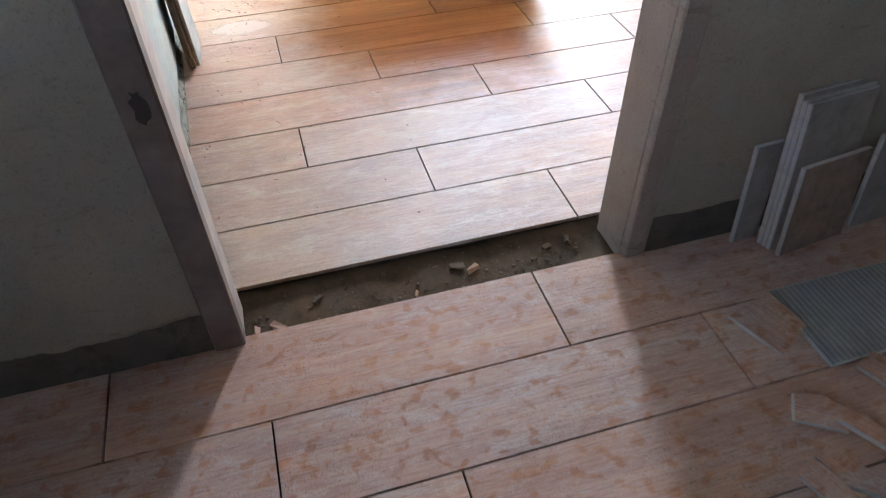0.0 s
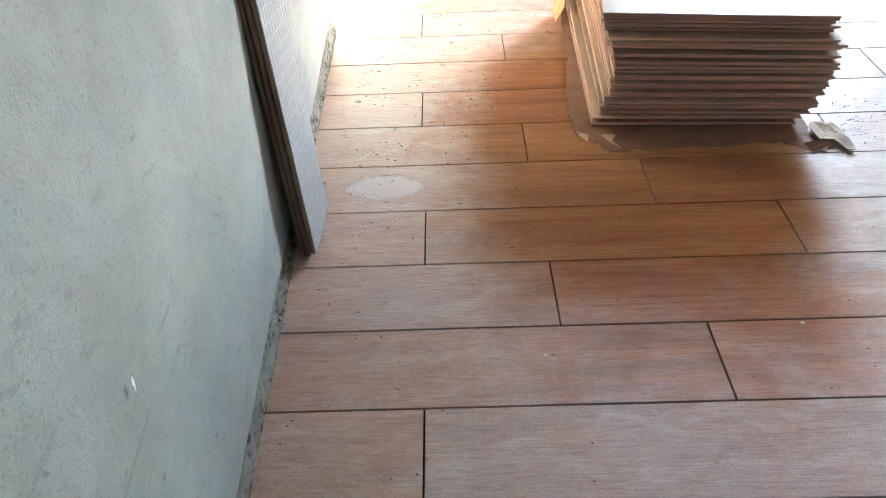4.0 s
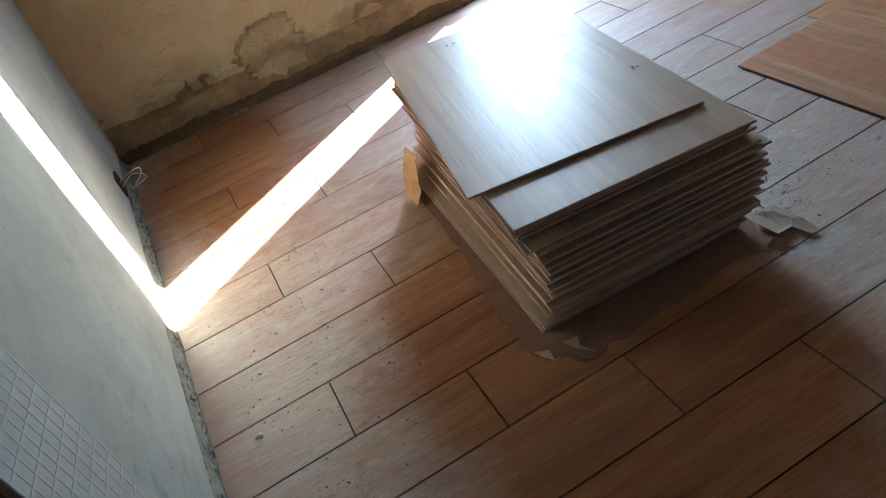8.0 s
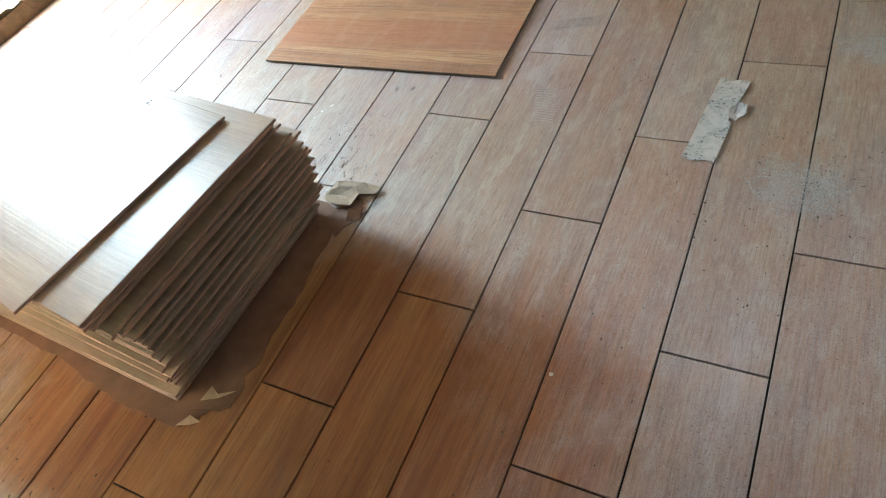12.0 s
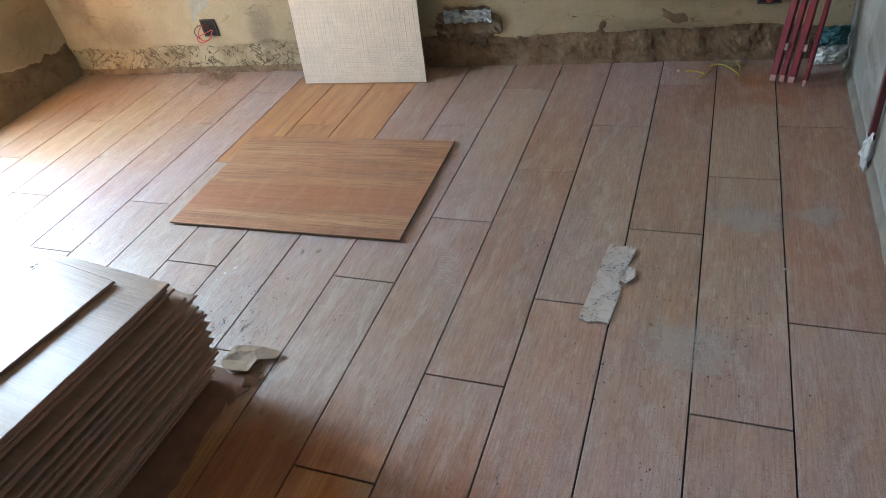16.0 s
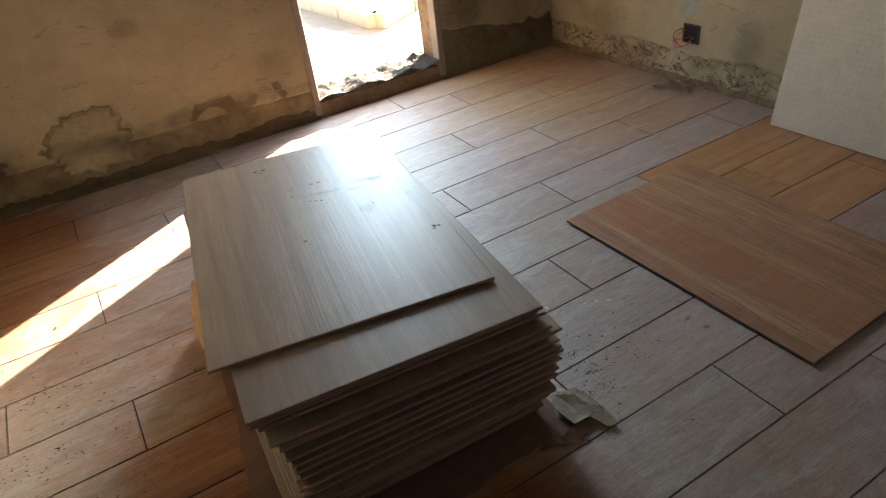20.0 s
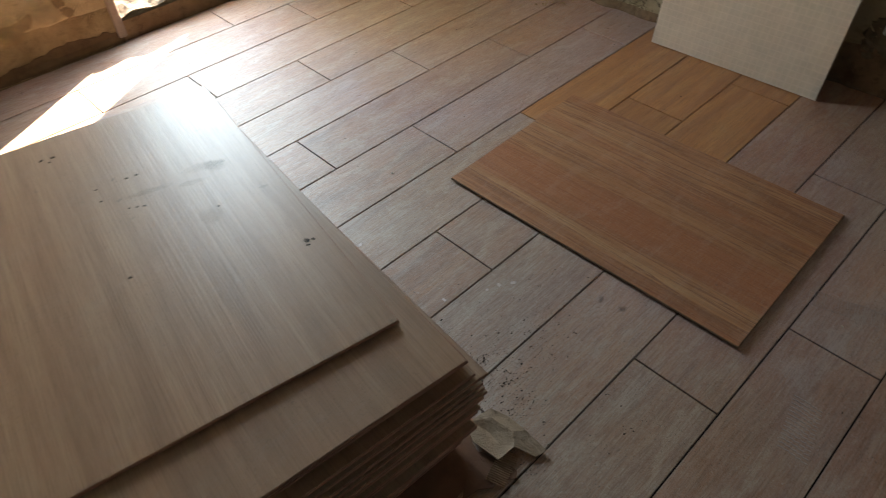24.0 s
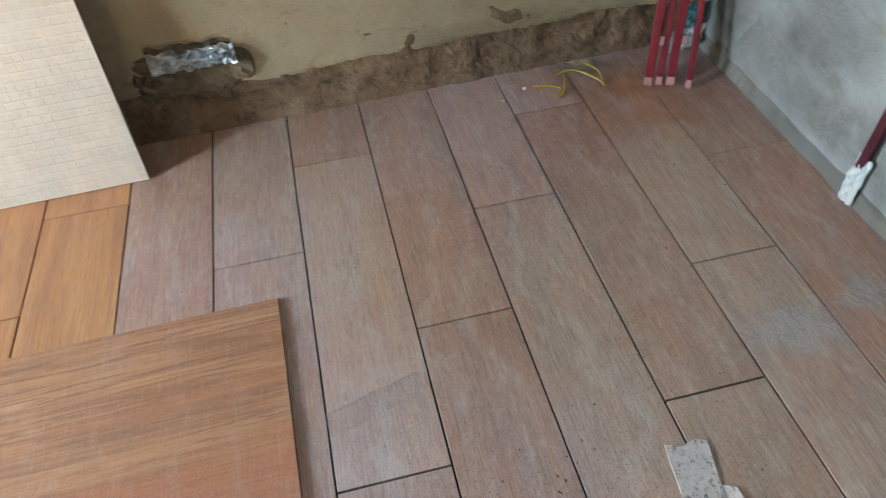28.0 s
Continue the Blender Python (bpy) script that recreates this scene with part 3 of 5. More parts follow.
lint = plaster_coat(WX0 - YARD_R - 0.005, WX0 - YARD_L + 0.005, ROOM_H - 2.02, 0.0, 0.0, 2.0)
bmesh.ops.translate(lint, verts=lint.verts, vec=(0, 0, 2.02))
part("plaster", lint, WALL_OLD, wall_far)
part("rough_base", rough_band(0.1, WX0 - YARD_R - 0.01, 0.34, 0.007, 5.0), BASE_DAMP, wall_far, "dark damp mortar")
part("rough_base", rough_band(WX0 - YARD_L + 0.01, len_far - 0.1, 0.24, 0.003, 9.0), BASE_WEST, wall_far, "brown damp mortar")
skirt_bm = plaster_coat(WX0 - YARD_L + 0.01, len_far - 0.1, 0.30, 0.0, 0.0, 9.6, 0.0062)
for v in skirt_bm.verts:
    v.co.y += 0.014 * max(0.0, 1 - v.co.z / 0.034)
    v.co.z = min(v.co.z, 0.058 + 0.030 * noise.noise(Vector((v.co.x * 4.1, 2, 7))) + 0.012 * noise.fractal(Vector((v.co.x * 17, 5, 1)), 0.6, 2.1, 4))
part("foot", skirt_bm, BASE_FOOT, wall_far, "dark damp mortar foot")

# left wall, facing +x
m_left, len_left = framed((left_x(5.2), 5.2), (left_x(1.2), 1.2))
wall_left = tagged(part("wall_west", solid(len_left, 0.14, ROOM_H), FOOT_GREY, m=m_left), "pale cement-plastered wall, rough along its foot", "wall", kind="structure")
part("plaster", plaster_coat(0.15, len_left - 0.065, ROOM_H, 0.095, 0.009, 21.0, 0.012, 0.030), WALL_PALE, wall_left)
part("rough_base", rough_band(0.15, len_left - 0.065, 0.15, 0.006, 14.0), FOOT_GREY, wall_left, "bare grey mortar")
smear = bmesh.new()
cells = 320
rows_of = []
for i in range(cells + 1):
    s = 0.16 + (len_left - 0.23) * i / cells
    reach = 0.013 + 0.005 * noise.noise(Vector((s * 9, 2, 5))) + 0.003 * noise.noise(Vector((s * 37, 4, 1)))
    rows_of.append([smear.verts.new((s, 0.008 + reach * u, 0.0008 + (0.014 * (1 - u) ** 2 + 0.003 * (1 - u)) * (0.75 + 0.6 * noise.noise(Vector((s * 31, u * 3, 2)))))) for u in (0.0, 0.25, 0.5, 0.75, 1.0)])
for a, c in zip(rows_of, rows_of[1:]):
    for j in range(4):
        smear.faces.new((a[j], c[j], c[j + 1], a[j + 1]))
bmesh.ops.recalc_face_normals(smear, faces=smear.faces)
if sum(f.normal.z for f in smear.faces) < 0:
    bmesh.ops.reverse_faces(smear, faces=smear.faces)
part("mortar_fillet", smear, FOOT_GREY, wall_left, "gritty grey mortar droppings")

# right wall, facing -x
m_right, len_right = framed((right_x(1.13), 1.13), (right_x(5.2), 5.2))
HOLE = (2.615 - 1.13, 2.825 - 1.13, 0.135, 0.255)
wall_right = tagged(part("wall_east", solid(len_right, 0.14, ROOM_H), BASE_OLD, m=m_right), "yellowed plaster wall with a rough unplastered foot", "wall", kind="structure")
part("plaster", plaster_coat(0.13, HOLE[0], ROOM_H, 0.135, 0.022, 31.0, 0.016), WALL_OLD, wall_right)
part("plaster", plaster_coat(HOLE[1], len_right - 0.17, ROOM_H, 0.14, 0.026, 36.0, 0.016), WALL_OLD, wall_right)
above = plaster_coat(HOLE[0], HOLE[1], ROOM_H - 0.27, 0.0, 0.0, 33.0, 0.016)
for v in above.verts:
    v.co.z = ROOM_H if v.co.z > ROOM_H - 0.28 else v.co.z + 0.262 + 0.012 * noise.noise(Vector((v.co.x * 30, 1, 2)))
part("plaster", above, WALL_OLD, wall_right)
part("rough_base", rough_band(0.13, 2.03, 0.29, 0.013, 25.0), BASE_OLD, wall_right, "crumbling brown mortar")
part("rough_base", rough_band(2.03, len_right - 0.17, 0.20, 0.010, 27.0), BASE_CRUMBLED, wall_right, "cracked pale plaster over brown mortar")
part("foot", rough_band(2.03, len_right - 0.17, 0.030, 0.012, 29.0), BASE_OLD, wall_right, "brown mortar foot", m=Matrix.Translation((0, 0.010, 0)))

# near wall, towards the room (+y), with the doorway from the hall
NX0, NX1 = 3.50, -1.75
m_near, len_near = framed((NX0, Y_HALL), (NX1, Y_HALL))
near_bm = solid(len_near, Y_NEAR - Y_HALL, ROOM_H, [(NX0 - DOOR_R, NX0 - DOOR_L, -0.1, 2.05)])
wall_near = tagged(part("wall_south", near_bm, JAMB, m=m_near), "cement-rendered dividing wall with an open doorway", "wall", kind="structure")
inner = plaster_coat(-3.34, -DOOR_R - 0.004, ROOM_H, 0.03, 0.006, 41.0, 0.005)
to_room = m_near.inverted() @ Matrix.Translation((0, Y_NEAR, 0)) @ Matrix.Diagonal((-1, 1, 1, 1))
part("plaster", inner, PLASTER_NEAR, wall_near, m=to_room)
part("rough_base", rough_band(-3.34, -DOOR_R - 0.004, 0.06, 0.003, 57.0), BASE_NEAR, wall_near, "grimy grey-brown render", m=to_room)
outer = plaster_coat(0.42, NX0 - DOOR_R - 0.06, ROOM_H, 0.10, 0.012, 44.0, 0.010)
part("plaster", outer, WALL_GREY, wall_near)
outer = plaster_coat(NX0 - DOOR_L + 0.05, len_near - 0.1, ROOM_H, 0.09, 0.03, 47.0, 0.010)
part("plaster", outer, WALL_GREY, wall_near)
part("rough_base", rough_band(0.42, NX0 - DOOR_R - 0.01, 0.14, 0.004, 51.0), BASE_DARK, wall_near)
part("rough_base", rough_band(NX0 - DOOR_L + 0.01, len_near - 0.1, 0.14, 0.004, 53.0), BASE_DARK, wall_near)

# hall walls that close the place behind the camera
for name, a, b in (("wall_hall_west", (-1.45, 1.14), (-1.45, -2.0)), ("wall_hall_south", (-1.6, -2.0), (2.4, -2.0)), ("wall_hall_east", (2.25, -2.0), (2.25, 1.14))):
    m, length = framed(a, b)
    # unseen opening in the west wall, added so sky light reaches the hall
    added_gap = [(1.35, 2.2, 1.5, 2.2)] if name.endswith("west") else []
    w = tagged(part(name, solid(length, 0.14, ROOM_H, added_gap), BASE_DARK, m=m), "grey cement wall of the dim hall", "wall", kind="structure")
    if not added_gap:
        part("plaster", plaster_coat(0.0, length, ROOM_H, 0.02, 0.01, len(name) * 1.7, 0.010), WALL_GREY, w)
        continue
    part("plaster", plaster_coat(0.0, added_gap[0][0], ROOM_H, 0.02, 0.01, 7.7, 0.010), WALL_GREY, w)
    part("plaster", plaster_coat(added_gap[0][1], length, ROOM_H, 0.02, 0.01, 8.7, 0.010), WALL_GREY, w)

ceil = tagged(part("ceiling", box(-1.7, -2.2, ROOM_H, 3.6, 5.164, ROOM_H + 0.15), CEILING), "plain cement ceiling", "ceiling", kind="structure")

# ---- floor bed, threshold, yard ----
bed = bmesh.new()
box(-0.3, 1.292, -0.10, 3.5, Y_FAR + 0.01, -0.008, bm=bed)
box(1.05, 1.245, -0.10, 3.5, 1.292, -0.008, bm=bed)
box(-1.6, -2.1, -0.10, 2.4, 1.128, -0.008, bm=bed)
floor = tagged(part("floor", bed, GROUT), "wood-look porcelain plank floor, dusty, with open dark joints", "floor", kind="structure")


def lumpy(x0, x1, y0, y1, z, rise, step, seed, keep_edge=True):
    bm = bmesh.new()
    nx, ny = max(2, int((x1 - x0) / step)), max(2, int((y1 - y0) / step))
    grid = [[bm.verts.new((x0 + (x1 - x0) * i / nx, y0 + (y1 - y0) * j / ny, z + rise * noise.fractal(Vector((i * step * 9, j * step * 9, seed)), 1.0, 2.0, 4))) for j in range(ny + 1)] for i in range(nx + 1)]
    for a, b in zip(grid, grid[1:]):
        for j in range(ny):
            bm.faces.new((a[j], b[j], b[j + 1], a[j + 1]))
    bmesh.ops.recalc_face_normals(bm, faces=bm.faces)
    if sum(f.normal.z for f in bm.faces) < 0:
        bmesh.ops.reverse_faces(bm, faces=bm.faces)
    return bm


threshold = tagged(part("threshold_strip", lumpy(DOOR_L - 0.02, DOOR_R + 0.02, 1.12, 1.31, -0.021, 0.005, 0.008, 2.0), DIRT), "untiled strip of earth and rubble in the doorway", "threshold", kind="structure")

ground = lumpy(-200, 200, -200, 200, -0.14, 0.0, 40, 1.0)
tagged(part("ground", ground, SAND), "pale sandy ground outside the building", "ground", kind="structure")
yard = bmesh.new()
GX, GY = 90, 70
grid = []
for i in range(GX + 1):
    col = []
    for j in range(GY + 1):
        x, y = 0.8 + 4.2 * i / GX, Y_OUT - 0.01 + 4.0 * j / GY
        z = 0.02 + 0.035 * noise.fractal(Vector((x * 2.2, y * 2.2, 4)), 1.0, 2.0, 4)
        for cx, cy, rx, ry in ((2.10, 6.10, 0.10, 0.05), (2.20, 5.98, 0.09, 0.06), (2.28, 5.80, 0.05, 0.10), (1.92, 5.57, 0.10, 0.03), (2.08, 5.54, 0.10, 0.035), (2.34, 5.53, 0.05, 0.06)):
            z -= 0.032 * math.exp(-((x - cx) / rx) ** 2 - ((y - cy) / ry) ** 2)
        edge = min(1.0, min(i, GX - i, GY - j) / 8)
        col.append(yard.verts.new((x, y, -0.15 + (z + 0.15) * edge)))
    grid.append(col)
for a, b in zip(grid, grid[1:]):
    for j in range(GY):
        yard.faces.new((a[j], b[j], b[j + 1], a[j + 1]))
tagged(part("sand_mound", yard, SAND), "trodden heap of pale sand at the yard doorway", "sand", kind="structure")
for f in bpy.data.objects["sand_mound"].data.polygons:
    f.use_smooth = True
sill_bm = lumpy(YARD_L - 0.01, YARD_R + 0.01, Y_FAR - 0.012, Y_OUT + 0.02, SILL - 0.004, 0.022, 0.012, 6.0)
tagged(part("door_sill", sill_bm, BASE_DARK), "broken mortar sill of the yard doorway", "sill", kind="structure")
for x0, x1 in ((YARD_L - 0.028, YARD_L + 0.006), (YARD_R - 0.006, YARD_R + 0.03)):
    tagged(part("trim", box(x0, Y_FAR - 0.016, 0.02, x1, Y_FAR + 0.05, 2.05, 0.004), JAMB), "worn cement edge of the yard doorway", "door trim", kind="structure")
blockwall = tagged(empty("block_wall", Matrix.Translation((2.63, 6.17, 0))), "low L-shaped kerb of pale cement blocks in the sunlit yard", "kerb")
for turn, count in ((96.0, 5), (28.0, 3)):
    for k in range(count):
        part("block", box(0.02 + 0.40 * k, -0.06, -0.12, 0.40 + 0.40 * k, 0.06, 0.10 + 0.012 * (k % 2), 0.006), BLOCK, blockwall, m=Matrix.Rotation(radians(turn), 4, "Z"))

# ---- door frame of the inner doorway ----
frame_bm = box(DOOR_L - 0.052, Y_HALL - 0.022, -0.02, DOOR_L + 0.012, Y_HALL + 0.022, 2.08, 0.004)
tagged(part("trim", frame_bm, LINING), "dark grey-brown timber door lining stained by cement", "door trim", kind="structure")
frame_bm = box(DOOR_R + 0.002, Y_HALL - 0.022, -0.02, DOOR_R + 0.058, Y_HALL + 0.03, 2.08, 0.004)
tagged(part("trim", frame_bm, JAMB), "rough cement-rendered jamb of the doorway", "door trim", kind="structure")
tagged(part("trim", box(DOOR_L - 0.002, Y_HALL + 0.0225, -0.02, DOOR_L + 0.010, Y_NEAR - 0.008, 2.05, 0.003), plain("raw_board", (0.36, 0.31, 0.28), 0.75, 12, 0.3, 0.3)), "raw pale board lining the door reveal", "door trim", kind="structure")

# ---- tiles ----
TL, TW, TT = 0.910, 0.608, 0.0112      # a large tile's length, width and thickness


def glazed_tile(name, length, width, thick, face, body):
    """A tile as a thing: its clay body and the glazed face on it."""
    thing = empty(name)
    bm = box(-length / 2, -width / 2, 0.0042, length / 2, width / 2, thick - 0.0010, 0.0008)
    part("body", box(-length / 2 + 0.0065, -width / 2 + 0.0065, 0, length / 2 - 0.0065, width / 2 - 0.0065, 0.0044, bm=bm), body, thing)
    part("glaze", box(-length / 2 + 0.0014, -width / 2 + 0.0014, thick - 0.0012, length / 2 - 0.0014, width / 2 - 0.0014, thick, 0.0005), face, thing)
    return thing


# how far the tiles of the stack stand out to the side, from the floor up
SWAY = ((0.0, 0.012), (0.15, 0.027), (0.35, 0.051), (0.6, 0.049), (0.78, 0.035), (0.9, 0.018), (1.0, 0.0))
rng = random.Random(11)
z = 0.005
N_STACK = 33
first = None
for k in range(N_STACK):
    u = k / (N_STACK - 1)
    if k == N_STACK - 1:
        cx, cy, turn = 1.137, 3.444, 79.9
    elif k == N_STACK - 2:
        cx, cy, turn = 1.136, 3.300, 83.1
    else:
        turn = 90 - 3.0 - 3.4 * u + rng.uniform(-0.3, 0.3)
        cx = 1.108 + 0.022 * u + float(np.interp(u, *zip(*SWAY))) + rng.uniform(-0.010, 0.010) + 0.006 * math.sin(k * 1.9)
        cy = 3.326 - 0.022 * u + rng.uniform(-0.014, 0.014) - 0.010 * math.sin(u * 3.1) + (0.024 if k % 5 in (1, 2) and k % 7 else 0.0)
    m = pose(cx, cy, z, 0, 0, turn)
    if first is None:
        tile = first = glazed_tile("stacked_tile", TL, TW, TT, STACK_TILE, CLAY)
        tile.matrix_world = m
        tagged(tile, "large wood-look porcelain tile in a tall uneven stack", "tile", "stacked large tiles")
    else:
        tile = copy_thing(first, m)
    if k >= N_STACK - 2:
        tagged(tile, "dusty wood-look porcelain tile lying askew atop the stack")
    z += TT + 0.00023

DARK_MARK = dust_film("dark_mark", (0.06, 0.05, 0.042), 240.0, 0.85)
SMEAR = dust_film("rubbed_smear", (0.24, 0.205, 0.18), 60.0, 0.17)
SMUDGES = [(1.363, 3.209, 0.008, 0.010), (1.374, 3.203, 0.005, 0.006), (1.358, 3.197, 0.004, 0.006), (1.087, 3.361, 0.006, 0.006), (1.150, 3.644, 0.005, 0.004), (1.142, 3.601, 0.005, 0.004), (1.212, 3.634, 0.006, 0.006),
           (1.232, 3.629, 0.005, 0.007), (1.185, 3.532, 0.005, 0.005), (1.197, 3.524, 0.006, 0.005), (1.172, 3.540, 0.004, 0.004), (1.109, 3.827, 0.008, 0.006), (1.132, 3.821, 0.006, 0.008), (1.120, 3.808, 0.005, 0.004), (1.300, 3.415, 0.004, 0.004),
           (1.395, 3.401, 0.016, 0.006), (1.345, 3.552, 0.060, 0.020), (1.365, 3.532, 0.032, 0.024), (1.275, 3.400, 0.030, 0.034), (1.225, 3.560, 0.070, 0.012), (1.300, 3.520, 0.040, 0.012)]
for i, (x, y, w, l) in enumerate(SMUDGES):
    blot = bmesh.new()
    blot.faces.new([blot.verts.new((w * math.cos(a), l * math.sin(a), 0.0002)) for a in (2 * math.pi * k / 16 for k in range(16))])
    ob = part("smudge", blot, DARK_MARK if i < 15 else SMEAR, tile, m=m.inverted() @ pose(x, y, z - 0.0001 + 0.00004 * i, 0, 0, 35 * i if i < 15 else -18))
    ob["label"] = "dark smudge" if i < 15 else "faint rubbed smear"

flat = glazed_tile("loose_tile", 0.890, 0.592, 0.0116, BIG_TILE, TILE_EDGE)
flat.matrix_world = pose(2.300, 3.030, 0.001, 0, 0, 91.2)
tagged(flat, "clean honey-brown wood-look tile lying loose on the floor", "tile")


def grid_back(name, length, width, pitch_x, pitch_y, material, cell, body, rise=0.0009):
    """A tile seen from its back: a slab with a raised waffle of ribs. x along its length, the back towards +z."""
    thing = empty(name)
    part("body", box(-length / 2, -width / 2, 0, length / 2, width / 2, 0.0085, 0.001), TILE_EDGE, thing, "brown clay edge")
    part("back", box(-length / 2 + 0.0005, -width / 2 + 0.0005, 0.0085, length / 2 - 0.0005, width / 2 - 0.0005, 0.0100), cell, thing)
    bm = bmesh.new()
    nx, ny = int(length / pitch_x), int(width / pitch_y)
    for i in range(nx + 1):
        x = -length / 2 + 0.004 + i * (length - 0.008) / nx
        box(x - 0.0022, -width / 2 + 0.002, 0.0098, x + 0.0022, width / 2 - 0.002, 0.0100 + rise, bm=bm)
    for j in range(ny + 1):
        y = -width / 2 + 0.004 + j * (width - 0.008) / ny
        box(-length / 2 + 0.002, y - 0.0022, 0.0098, length / 2 - 0.002, y + 0.0022, 0.0099 + rise, bm=bm)
    part("ribs", bm, material, thing)
    part("glaze", box(-length / 2 + 0.0005, -width / 2 + 0.0005, -0.0015, length / 2 - 0.0005, width / 2 - 0.0005, 0.0), body, thing)
    return thing


# against the right wall, its back to the room
lean = math.atan2(right_x(3.2) - 0.02 - 3.095, 0.90)
back = grid_back("leaning_tile", TL, TW, 0.0215, 0.0215, TILE_BACK, TILE_CELL, BIG_TILE)
foot = Matrix.Translation((3.0965, 3.194, 0.0)) @ Matrix.Rotation(radians(2.0), 4, "Z")
ax_len = Vector((math.sin(lean), 0, math.cos(lean)))
ax_nrm = Vector((-math.cos(lean), 0, math.sin(lean)))
ax_wid = ax_nrm.cross(ax_len)
rot = Matrix((ax_len, ax_wid, ax_nrm)).transposed().to_4x4()
back.matrix_world = foot @ Matrix.Translation(ax_len * (TL / 2) + Vector((0.0, 0, 0.001))) @ rot
tagged(back, "large tile leaning on the wall, pale waffled back outward", "tile")

# narrow plank leaning on the left wall
PLANK_Y, PLANK_X = 2.455, 0.024
lean = math.atan2(PLANK_X - left_x(PLANK_Y) - 0.03, 0.90)
strip = grid_back("leaning_plank", 0.92, 0.215, 0.030, 0.022, TILE_BACK_COOL, TILE_CELL_COOL, TILE_EDGE, 0.0006)
ax_len = Vector((-math.sin(lean), 0, math.cos(lean)))
ax_nrm = Vector((math.cos(lean), 0, math.sin(lean)))
ax_wid = ax_nrm.cross(ax_len)
rot = Matrix((ax_len, ax_wid, ax_nrm)).transposed().to_4x4()
strip.matrix_world = Matrix.Translation((PLANK_X, PLANK_Y, 0.001)) @ Matrix.Rotation(radians(-9.5), 4, ax_nrm) @ Matrix.Translation(ax_len * 0.46 - ax_nrm * 0.0112) @ rot
tagged(strip, "narrow cut tile leaning on the wall, pale ribbed back outward", "tile")
# added planks fill the dark gap; their edge colour carries its shade
SHADED_EDGE = plain("shaded_clay_edge", (0.13, 0.08, 0.055), 0.7, 40, 0.3, 0.2)
behind = glazed_tile("leaning_plank", 0.90, 0.21, 0.0116, SHADED_EDGE, SHADED_EDGE)
behind.matrix_world = Matrix.Translation((PLANK_X, PLANK_Y - 0.012, 0.001)) @ Matrix.Rotation(radians(-9.5), 4, ax_nrm) @ Matrix.Translation(ax_len * 0.452 - ax_nrm * 0.0262) @ rot
tagged(behind, "narrow cut tile, darkened as shade, behind another on the wall", "tile")
third = copy_thing(behind, Matrix.Translation((PLANK_X, PLANK_Y - 0.006, 0.001)) @ Matrix.Rotation(radians(-8.5), 4, ax_nrm) @ Matrix.Translation(ax_len * 0.452 - ax_nrm * 0.0384) @ rot)

# ---- the hall: offcuts, ribbed tile, fragments, rubble ----
OFFCUT_EDGE = plain("cut_clay_edge", (0.45, 0.44, 0.43), 0.8, 40, 0.2, 0.3)
OFFCUT_FACE = plain("grey_tile_back", (0.27, 0.24, 0.215), 0.8, 25, 0.3, 0.3)


BROWN_BACK = plain("brown_tile_back", (0.27, 0.19, 0.15), 0.8, 25, 0.4, 0.3)


def offcut(length, height, thick=0.011, face=None):
    """A cut piece of tile standing on its edge: face, pale broken edges."""
    thing = empty("tile_offcut")
    part("body", box(0, 0, 0, length, thick - 0.0015, height, 0.0012), OFFCUT_EDGE, thing)
    part("glaze", box(0.001, thick - 0.0015, 0.001, length - 0.001, thick, height - 0.001), FLOOR_OUTER, thing)
    part("back", box(0.004, -0.001, 0.002, length - 0.002, 0.0, height - 0.002), face or OFFCUT_FACE, thing, "dull grey keyed back")
    return thing


for x, y, length, height, lean, turn, text in (
        (1.250, 1.085, 0.075, 0.27, -6, 4, "narrow grey tile offcut leaning on the hall wall"),
        (1.314, 1.062, 0.20, 0.395, -7, 6, "tall grey tile offcut leaning among others"),
        (1.318, 1.050, 0.20, 0.385, -7, 6, "tall grey tile offcut leaning among others"),
        (1.322, 1.038, 0.19, 0.385, -7, 6, "tall grey tile offcut leaning among others"),
        (1.330, 1.012, 0.20, 0.245, -7, 7, "brown square tile offcut in front of others"),
        (1.560, 1.050, 0.12, 0.26, -6, 3, "dark tile offcut leaning on the hall wall")):
    piece = offcut(length, height, 0.011, BROWN_BACK if "brown" in text else None)
    piece.matrix_world = pose(x, y, 0.001, lean, 0, turn)
    tagged(piece, text, "tile offcut", "leaning tile offcuts")

ribbed = empty("ribbed_tile", pose(1.229, 0.700, 0.006, 0, 1.2, 1))
part("slab", box(0, 0, 0, 0.45, 0.215, 0.009, 0.001), OFFCUT_EDGE, ribbed)
part("back", box(0.003, 0.003, 0.009, 0.447, 0.212, 0.0096), plain("ribbed_back", (0.26, 0.26, 0.255), 0.8, 25, 0.2, 0.2), ribbed)
bm = bmesh.new()
for k in range(32):
    box(0.008 + 0.0138 * k, 0.004, 0.0094, 0.014 + 0.0138 * k, 0.211, 0.0112, bm=bm)
part("ribs", bm, plain("rib", (0.33, 0.33, 0.325), 0.8, 25, 0.2, 0.2), ribbed)
tagged(ribbed, "grey tile lying face down, ribbed back up", "tile")


